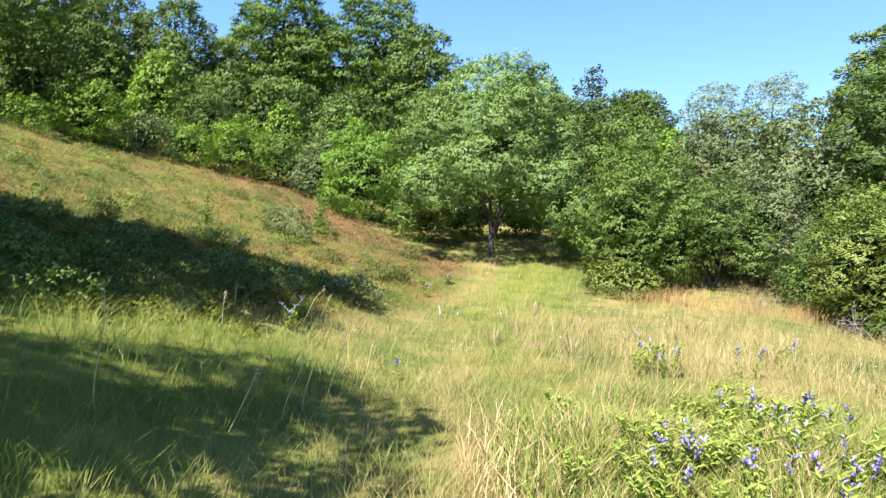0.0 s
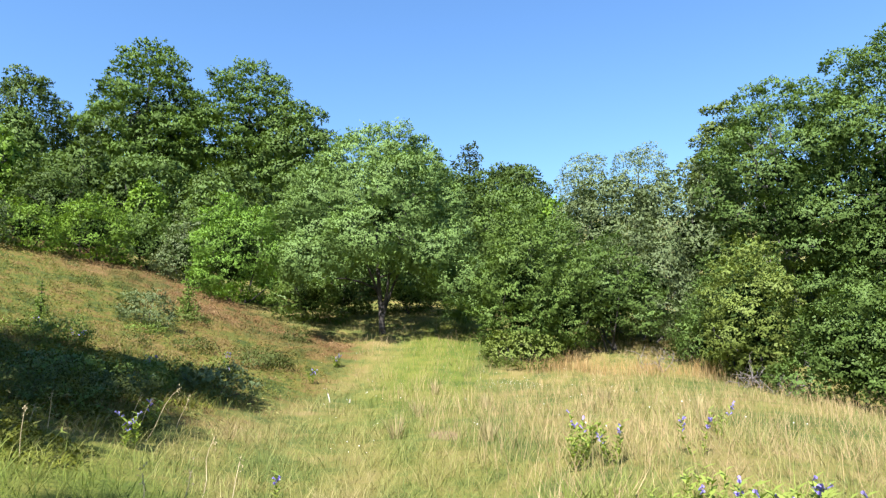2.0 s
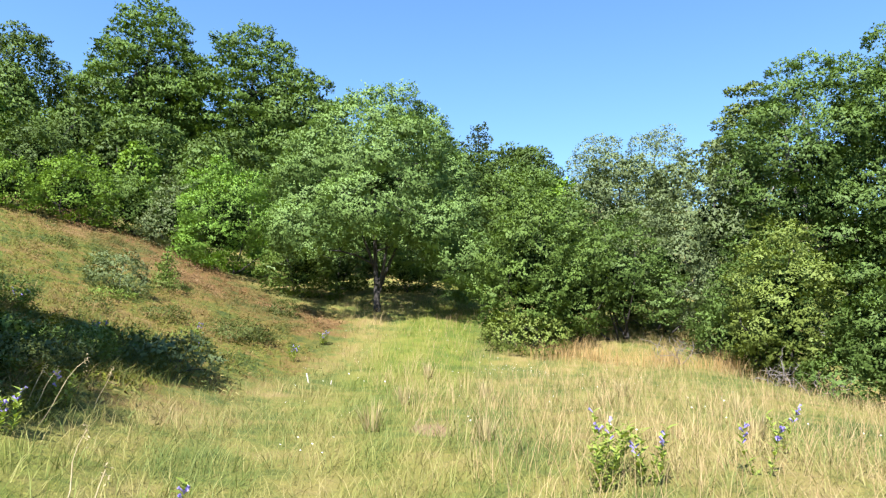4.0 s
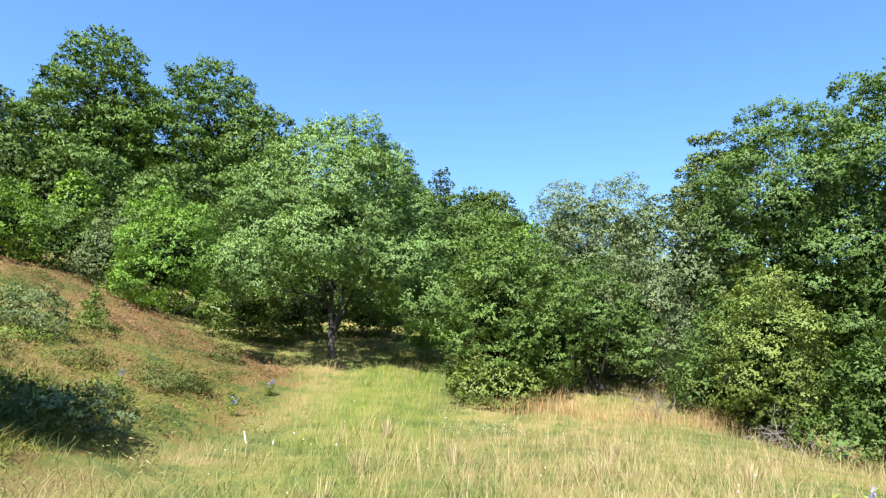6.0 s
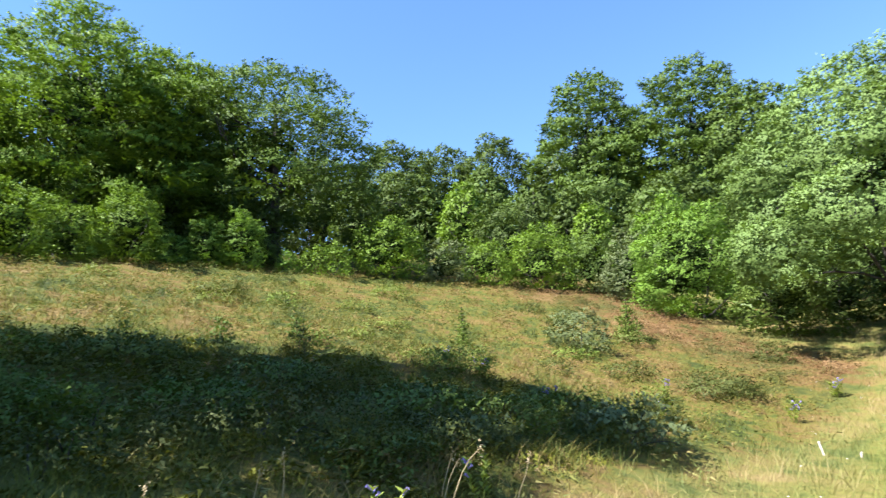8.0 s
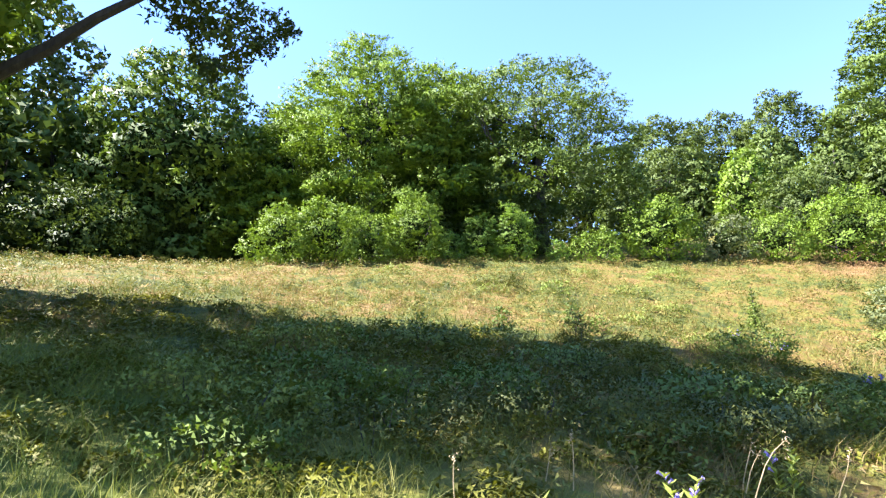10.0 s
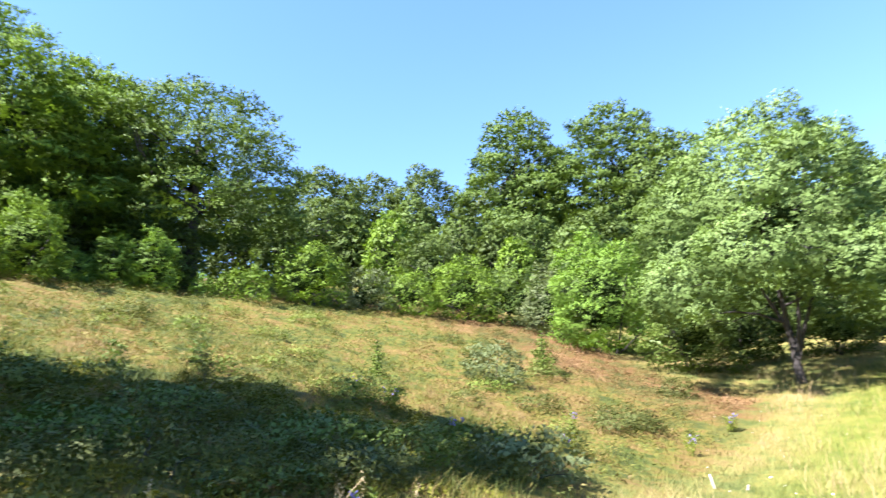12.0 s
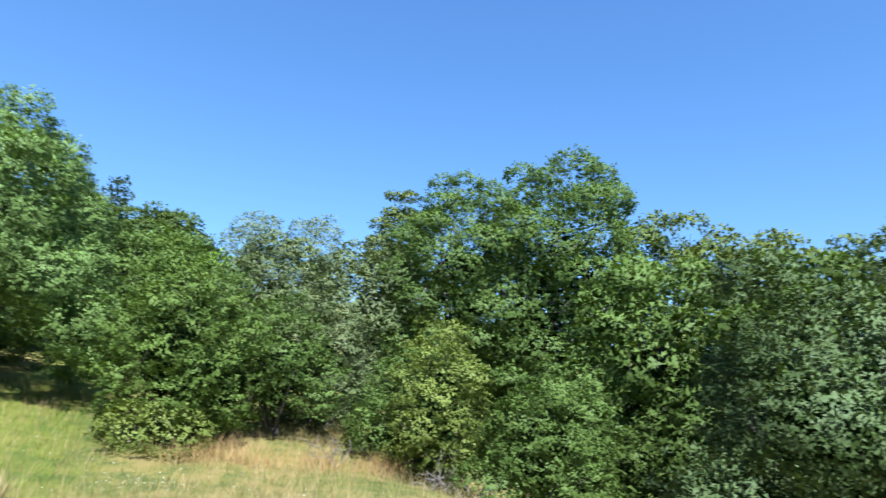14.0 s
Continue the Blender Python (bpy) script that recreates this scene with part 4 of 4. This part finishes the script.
# ---- grass and heath ----
def blades(name, label, count, xr, yr, tall, wide, mat, seed, keep=None, near=(0.3, 3.0), fall=1.0, lean=0.35, grow=0.05, clumpy=0.5, bend=True):
    """Blades of grass as one sheet, denser and finer towards the near meadow."""
    r = np.random.default_rng(seed)
    x = r.uniform(*xr, count * 4)
    y = r.uniform(*yr, count * 4)
    d = np.hypot(x - near[0], y - near[1])
    ok = r.uniform(size=len(x)) < np.clip((3.0 / np.maximum(d, 3.0)) ** fall, 0, 1)
    tuft = 0.5 + 0.5 * np.sin(2.3 * x + 1.7 * np.sin(1.1 * y)) * np.sin(2.9 * y + 1.3 * np.sin(1.7 * x))
    ok &= r.uniform(size=len(x)) < (1 - clumpy) + clumpy * tuft
    if keep is not None:
        ok &= keep(x, y, r)
    x, y, d, tuft = (a[ok][:count] for a in (x, y, d, tuft))
    n = len(x)
    z = land(x, y) - 0.02
    hgt = tall * r.uniform(0.45, 1.15, n) * (0.7 + 0.5 * tuft)
    wid = (wide * (1 + grow * d) * r.uniform(0.7, 1.4, n))[:, None]
    a = r.uniform(0, 2 * np.pi, n)
    side = np.stack([np.cos(a), np.sin(a), 0 * a], -1) * wid
    b = r.normal(0.6, 2.0, n)
    tilt = np.stack([np.cos(b), np.sin(b), 0 * b], -1) * (hgt * lean * r.uniform(0.2, 1.5, n))[:, None]
    base = np.stack([x, y, z], -1)
    up = np.array([0, 0, 1.0])
    mid = base + up * (hgt * 0.55)[:, None] + tilt * 0.35
    tip = base + up * (hgt * 0.95)[:, None] + tilt
    if not bend:
        q = np.stack([base - side * 0.5, base + side * 0.5, tip], 1).reshape(-1, 3)
        return tagged(new(name, mesh_of(name, q, 3, mat)), label, "grass", kind="stuff")
    v = np.stack([base - side * 0.5, base + side * 0.5, mid + side * 0.4, mid - side * 0.4, tip], 1).reshape(-1, 3)
    me = bpy.data.meshes.new(name)
    me.vertices.add(len(v))
    me.vertices.foreach_set("co", v.astype(np.float32).ravel())
    idx = (np.arange(n)[:, None] * 5 + np.array([0, 1, 2, 3, 3, 2, 4])).astype(np.int32)
    me.loops.add(7 * n)
    me.loops.foreach_set("vertex_index", idx.ravel())
    me.polygons.add(2 * n)
    starts = np.stack([np.arange(n) * 7, np.arange(n) * 7 + 4], -1).astype(np.int32)
    me.polygons.foreach_set("loop_start", starts.ravel())
    me.polygons.foreach_set("loop_total", np.tile(np.array([4, 3], np.int32), n))
    me.update()
    me.materials.append(mat)
    return tagged(new(name, me), label, "grass", kind="stuff")


def heath_cover(name, label, count, mat, seed, spots, xr, yr, where, rad, hgt, leaf, slim):
    """Low wiry plants in domed tussocks over the bank, as one sheet."""
    r = np.random.default_rng(seed)
    tx, ty = r.uniform(*xr, spots), r.uniform(*yr, spots)
    ok = where(tx, ty, r)
    tx, ty = tx[ok], ty[ok]
    rad, hgt = r.uniform(*rad, len(tx)), r.uniform(*hgt, len(tx))
    p = r.integers(0, len(tx), count)
    d = unit(r.normal(size=(count, 3)))
    d[:, 2] = np.abs(d[:, 2])
    s = r.uniform(0.75, 1.05, count)
    x, y = tx[p] + d[:, 0] * rad[p] * s, ty[p] + d[:, 1] * rad[p] * s
    c = np.stack([x, y, land(x, y) + d[:, 2] * hgt[p] * s], -1)
    q = leaf_quads(c, d * 0.6 + np.array([0, 0, 0.6]) + r.normal(size=(count, 3)) * 0.5, leaf, slim, r, None, 3)
    return tagged(new(name, mesh_of(name, q, 3, mat, unit(d * 0.7 + np.array([0, 0, 0.5]) + r.normal(size=(count, 3)) * 0.25))), label, "heath", kind="stuff")


def on_bank(x, y):
    return (x < -1.9 + 0.22 * (y - 9.0)) & (y + np.maximum(-4.0 - x, 0) > 8.0) & (x + y < 24.5)


def herb_bed(x, y):
    return ((x - 2.05) / 1.75) ** 2 + ((y - 4.3) / 1.65) ** 2 < 1


blades("meadow_grass", "fine meadow grass, green to straw", 125000, (-9, 13), (0.6, 30), 0.25, 0.0042, BLADE, 201, lambda x, y, r: (~on_bank(x, y) | (r.uniform(size=len(x)) < 0.2)) & (~herb_bed(x, y) | (r.uniform(size=len(x)) < 0.25)), fall=1.1, lean=0.95)
PLUME = leafy("dry_grass_plume", (0.28, 0.19, 0.085), (0.37, 0.26, 0.125), (0.46, 0.345, 0.185), 0.3, 0.7)
blades("tall_dry_grass", "tall wispy dry grass stems", 19000, (-3, 13), (2.5, 27), 0.46, 0.0028, PLUME, 203, lambda x, y, r: ~on_bank(x, y) & (x > 1.9 - 0.05 * y), fall=0.8, lean=0.5, clumpy=0.9)
blades("heath_grass", "short heath grass on the bank", 33000, (-24, 1.4), (0, 31), 0.2, 0.007, BLADE, 202, lambda x, y, r: on_bank(x, y), near=(-6, 12), fall=0.5, lean=0.9, bend=False)
blades("bank_tussocks", "shaggy tussocks of long grass on the bank", 17000, (-13, -1.2), (4.0, 17), 0.24, 0.006, BLADE, 205, lambda x, y, r: (x < -2.2 + 0.1 * (y - 8)) & (y - x > 10.5), near=(-5, 9), fall=0.4, lean=1.1, clumpy=1.0)
heath_cover("heath_cover", "low heather and bilberry in browns and greens", 112000, BLADE, 204, 3200, (-23, 1.6), (1.0, 30),
            lambda x, y, r: (y + x < 24.4) & (x < -2.1 + 0.22 * (y - 9.0) + r.normal(0, 0.5, len(x))) & (y - x > 10.0), (0.18, 0.46), (0.1, 0.32), 0.088, 0.022)
BILBERRY = leafy("leaf_bilberry", (0.060, 0.070, 0.009), (0.128, 0.134, 0.015), (0.21, 0.2, 0.03), 0.5, 0.6, 2.6)
heath_cover("bilberry_clumps", "low bilberry and herb clumps on the shaded bank", 90000, BILBERRY, 206, 430, (-11, -2.0), (4.0, 15),
            lambda x, y, r: (x < -2.3 + 0.05 * (y - 8.0)) & (x > -10.5 + 0.75 * np.maximum(y - 7.0, 0)) & (y - x > 9.6), (0.18, 0.5), (0.05, 0.2), 0.06, 0.026)

# ---- small things in the meadow ----
HERB = leafy("leaf_broad_herb", (0.10, 0.14, 0.024), (0.18, 0.205, 0.04), (0.30, 0.24, 0.09), 0.35, 0.6, 3.0)
RUST = leafy("dry_fringe_rust", (0.21, 0.125, 0.045), (0.35, 0.225, 0.085), (0.46, 0.34, 0.15), 0.3, 0.7)
BROWNED = leafy("herb_browned", (0.30, 0.16, 0.08), (0.46, 0.31, 0.16), (0.58, 0.46, 0.26), 0.3, 0.7)
STRAW = leafy("dry_tuft_straw", (0.25, 0.195, 0.085), (0.33, 0.26, 0.12), (0.40, 0.33, 0.17), 0.3, 0.7)


def in_patch(cx, cy, rx, ry):
    return lambda x, y, r: ((x - cx) / rx) ** 2 + ((y - cy) / ry) ** 2 < r.uniform(0.5, 1.0, len(x))


blades("broad_leaf_herbs", "yellow-green broad-bladed herbs with browned tips", 26000, (0.2, 4.4), (2.4, 6.4), 0.36, 0.011, HERB, 210, in_patch(2.1, 4.4, 1.8, 1.7), near=(2, 4.4), lean=0.55, clumpy=0.35, grow=0)
blades("browned_herbs", "browned and reddish herb blades among the green", 3600, (0.2, 4.4), (2.4, 6.4), 0.38, 0.009, BROWNED, 212, in_patch(1.5, 4.5, 1.5, 1.6), near=(1, 4.5), lean=0.6, clumpy=0.8, grow=0)
blades("edge_fringe", "rust-brown dry grass along the thicket", 4600, (5.3, 10.6), (16.5, 20.5), 0.56, 0.007, RUST, 211,
       lambda x, y, r: np.abs(y - 19.0 + 0.22 * (x - 5.5) + 0.5 * np.maximum(x - 9.6, 0) + r.normal(0, 0.25, len(x))) < 0.35, near=(8, 18), fall=0.2, lean=0.4, clumpy=0.9)


def straw_tuft(x, y, seed, tall=0.5):
    """A tuft of pale dry grass that leans apart."""
    r = np.random.default_rng(seed)
    tuft = new("straw_tuft")
    tuft.location = (x, y, float(land(x, y)) - 0.03)
    out = []
    for _ in range(70):
        a, lean = r.uniform(0, 6.28), r.uniform(0.05, 0.6)
        h = tall * r.uniform(0.6, 1.1)
        base = np.array([0.06 * math.cos(a), 0.06 * math.sin(a), 0])
        tip = base + np.array([math.cos(a) * lean * h, math.sin(a) * lean * h, h * (1 - 0.3 * lean)])
        mid = base * 0.4 + tip * 0.6 + np.array([0, 0, 0.08 * h])
        w = np.array([-math.sin(a), math.cos(a), 0]) * 0.005
        out.append(np.stack([base - w, base + w, mid + w * 0.8, mid - w * 0.8, mid - w * 0.8, mid + w * 0.8, tip + w * 0.2, tip - w * 0.2]))
    part("dry_grass", mesh_of("dry_grass", np.concatenate(out), 4, STRAW), tuft)
    return tagged(tuft, "pale dry grass tuft in the meadow", "grass tuft", "straw tufts")


for n, (x, y) in enumerate([(4.3, 11.6), (3.4, 9.6), (4.9, 9.2), (2.0, 9.4), (1.5, 12.4), (5.4, 13.4), (3.0, 13.6), (6.2, 11.4), (0.9, 10.3), (2.4, 16.0)]):
    straw_tuft(x, y, 300 + n, 0.3 + 0.012 * n)


def gentian(x, y, seed, stems=6, tall=0.55, blue=1.0):
    """A gentian clump: arching leafy stems with violet bells at their tops."""
    r = np.random.default_rng(seed)
    plant_ob = new("gentian" if blue else "leafy_herb")
    plant_ob.location = (x, y, float(land(x, y)) - 0.02)
    for k in range(stems):
        a = 6.283 * k / stems + r.uniform(-0.4, 0.4)
        h = tall * r.uniform(0.7, 1.1)
        top = np.array([math.cos(a) * h * 0.35, math.sin(a) * h * 0.35, h])
        line = bent((0.03 * math.cos(a), 0.03 * math.sin(a), -0.02), top, r, 0.08, 7)
        stalk = part("stem", mesh_of("stem", tube(line, np.linspace(0.004, 0.002, 7), 5), 4, LEAF["gentian"]), plant_ob)
        f = np.repeat(np.linspace(0.15, 0.98, 8), 2)
        c = np.stack([np.interp(f, np.linspace(0, 1, 7), line[:, i]) for i in range(3)], -1)
        turn = np.tile([0, np.pi], 8) + np.repeat(np.arange(8) * 1.3, 2)
        out = np.stack([np.cos(turn), np.sin(turn), 0.6 + 0 * turn], -1)
        q = leaf_quads(c + out * 0.03, np.stack([-0.3 * np.cos(turn), -0.3 * np.sin(turn), 1 + 0 * turn], -1), 0.105, 0.036, r, out * 6)
        part("foliage", mesh_of("foliage", q, 4, LEAF["gentian"]), stalk)
        if r.uniform() > blue:
            continue
        bells = []
        for j in range(int(r.integers(4, 8))):
            p = line[-1] + (line[-3] - line[-1]) * r.uniform(0, 1.0)
            b = r.uniform(0, 6.28)
            way = unit(np.array([math.cos(b), math.sin(b), 0.9]))
            bells.append(tube([p, p + way * 0.018, p + way * 0.036, p + way * 0.046], [0.003, 0.006, 0.008, 0.013], 6))
        part("blossom", mesh_of("blossom", np.concatenate(bells), 4, PETAL), stalk, "violet bell blossoms")
    if blue == 0.0:
        return tagged(plant_ob, "light-green leafy herb without blossom in the meadow", "herb", "leafy herbs")
    return tagged(plant_ob, "violet-flowered gentian clump in the grass", "wild flower", "gentians")


for n, (x, y, stems, tall, blue) in enumerate([(2.6, 7.75, 8, 0.5, 0.5), (2.72, 7.4, 5, 0.42, 0.4), (2.4, 7.45, 5, 0.42, 0.1), (2.52, 5.32, 4, 0.5, 0.8), (2.6, 4.95, 5, 0.5, 0.7), (2.78, 4.84, 4, 0.5, 0.8), (3.02, 4.84, 3, 0.52, 0.8), (1.62, 4.09, 5, 0.52, 0.7),
                                               (1.43, 3.77, 3, 0.45, 0.6), (1.77, 4.21, 3, 0.5, 0.8), (1.94, 3.71, 4, 0.46, 0.7), (2.42, 3.79, 4, 0.46, 0.8), (2.75, 3.94, 4, 0.48, 0.8), (1.47, 4.45, 2, 0.46, 0.5), (2.4, 4.31, 4, 0.46, 0.5), (3.72, 7.5, 2, 0.42, 0.6)]):
    gentian(x, y, 401 + n, stems, tall, blue)
gentian(-2.1, 9.7, 413, 4, 0.36, 0.4)
gentian(0.2, 20.3, 414, 7, 0.4, 0.6)
gentian(-0.45, 17.9, 415, 4, 0.35, 0.6)
gentian(-2.5, 17.6, 416, 4, 0.4, 0.7)
gentian(-0.55, 7.3, 417, 1, 0.3)
gentian(4.6, 8.4, 418, 3, 0.4, 0.4)
for n, (x, y) in enumerate([(-5.73, 15.2), (-4.83, 14.87), (-3.3, 14.12), (-2.03, 15.58), (-2.0, 8.4)]):
    gentian(x, y, 421 + n, 4, 0.32, 0.7)

leafy_herbs = random.Random(21)
for n in range(34):
    a, far = leafy_herbs.uniform(0, 6.28), math.sqrt(leafy_herbs.uniform(0, 1))
    gentian(2.15 + 1.5 * far * math.cos(a), 4.35 + 1.35 * far * math.sin(a), 440 + n, 6, leafy_herbs.uniform(0.3, 0.46), 0.0)


def dry_stalk(x, y, tall, lean_x, lean_y, seed):
    """A single dry stem with a drooping seed head."""
    r = np.random.default_rng(seed)
    ob = new("dry_stalk")
    ob.location = (x, y, float(land(x, y)) - 0.03)
    line = bent((0, 0, 0), (lean_x, lean_y, tall), r, 0.05, 7)
    part("stem", mesh_of("stem", tube(line, np.linspace(0.0055, 0.0025, 7), 5), 4, STALK), ob)
    c = line[-1] + r.normal(size=(26, 3)) * np.array([0.012, 0.012, 0.035]) - np.array([0, 0, 0.02])
    part("seed_head", mesh_of("seed_head", leaf_quads(c, r.normal(size=(26, 3)), 0.02, 0.008, r), 4, STALK), ob)
    return tagged(ob, "dry straw-coloured stalk with a seed head", "dry stalk", "dry stalks")


dry_stalk(-2.45, 7.1, 0.48, 0.02, 0.0, 501)
dry_stalk(-2.14, 3.95, 0.85, 0.0, 0.02, 502)
dry_stalk(-1.48, 4.46, 0.45, 0.18, 0.05, 503)
dry_stalk(-1.22, 4.96, 0.5, 0.15, 0.0, 504)
dry_stalk(-1.13, 5.3, 0.62, 0.05, 0.1, 505)
dry_stalk(-1.0, 5.6, 0.6, 0.14, 0.05, 506)
dry_stalk(-1.05, 6.9, 0.55, 0.1, 0.1, 507)
dry_stalk(-0.8, 6.4, 0.5, 0.12, 0.1, 508)
dry_stalk(-2.7, 8.2, 0.42, 0.03, 0.0, 509)
dry_stalk(-2.87, 8.1, 0.3, 0.1, 0.0, 510)
dry_stalk(-2.33, 9.5, 0.35, 0.12, 0.0, 511)
dry_stalk(-2.2, 9.2, 0.4, 0.2, 0.05, 512)
dry_stalk(-1.9, 9.9, 0.4, 0.15, 0.0, 513)
dry_stalk(-2.0, 8.9, 0.55, 0.32, 0.1, 514)


def stake(x, y, tall, lean, seed):
    """A short split post, cut askew at the top."""
    r = np.random.default_rng(seed)
    bm = bmesh.new()
    bmesh.ops.create_cube(bm, size=1.0)
    for v in bm.verts:
        up = v.co.z > 0
        v.co = Vector((v.co.x * (0.022 if up else 0.03), v.co.y * (0.02 if up else 0.028), tall if up else -0.1))
        if up:
            v.co.z += 0.5 * v.co.x + r.uniform(-0.01, 0.01)
            v.co.x += lean
    bmesh.ops.bevel(bm, geom=list(bm.edges), offset=0.006, segments=2, affect="EDGES")
    me = bpy.data.meshes.new("stake")
    bm.to_mesh(me)
    bm.free()
    me.materials.append(STAKE)
    ob = new("stake", me)
    ob.location = (x, y, float(land(x, y)))
    return tagged(ob, "short weathered white wooden stake in the grass", "stake", "stakes")


stake(0.03, 15.6, 0.19, -0.07, 1)
stake(0.42, 15.75, 0.08, 0.02, 2)


def dead_branch(x, y, seed, reach=1.2, n=9):
    """Bare grey twigs that arch out of the thicket's foot."""
    r = np.random.default_rng(seed)
    ob = new("dead_branch")
    ob.location = (x, y, float(land(x, y)) - 0.03)
    for k in range(n):
        a = r.uniform(2.2, 5.2)
        start = np.array([r.uniform(-0.4, 0.4), r.uniform(-0.2, 0.3), 0.0])
        end = start + np.array([math.cos(a) * reach * r.uniform(0.3, 0.8), math.sin(a) * reach * r.uniform(0.2, 0.6), reach * r.uniform(0.25, 0.8)])
        line = bent(start, end, r, 0.25, 7)
        bits = [tube(line, np.linspace(0.016, 0.004, 7), 5)]
        for j in (3, 4, 5):
            bits.append(tube(bent(line[j], line[j] + r.normal(size=3) * 0.22 * reach, r, 0.2, 4), np.linspace(0.008, 0.002, 4), 4))
        part("twig", mesh_of("twig", np.concatenate(bits), 4, DEADWOOD), ob)
    return tagged(ob, "bare grey dead branch at the thicket's foot", "dead branch", "dead branches")


dead_branch(10.2, 15.8, 601, 0.8)
dead_branch(10.8, 15.2, 602, 0.9)
dead_branch(9.5, 18.4, 603, 1.0, 7)
dead_branch(11.1, 19.9, 604, 1.2, 6)


def daisies(count, seed):
    """Small white flower heads strewn over the meadow."""
    r = np.random.default_rng(seed)
    x, y = r.uniform(-0.5, 7, count), r.uniform(8, 21, count)
    x[: count // 3], y[: count // 3] = 4.1 + r.normal(0, 0.5, count // 3), 15.8 + r.normal(0, 0.4, count // 3)
    c = np.stack([x, y, land(x, y) + r.uniform(0.18, 0.34, count)], -1)
    q = leaf_quads(c, np.array([0, -0.4, 1.0]) + r.normal(size=(count, 3)) * 0.3, 0.017, 0.017, r)
    return tagged(new("daisies", mesh_of("daisies", q, 4, PETAL_WHITE)), "small white meadow flowers", "wild flower", kind="stuff")


daisies(150, 701)
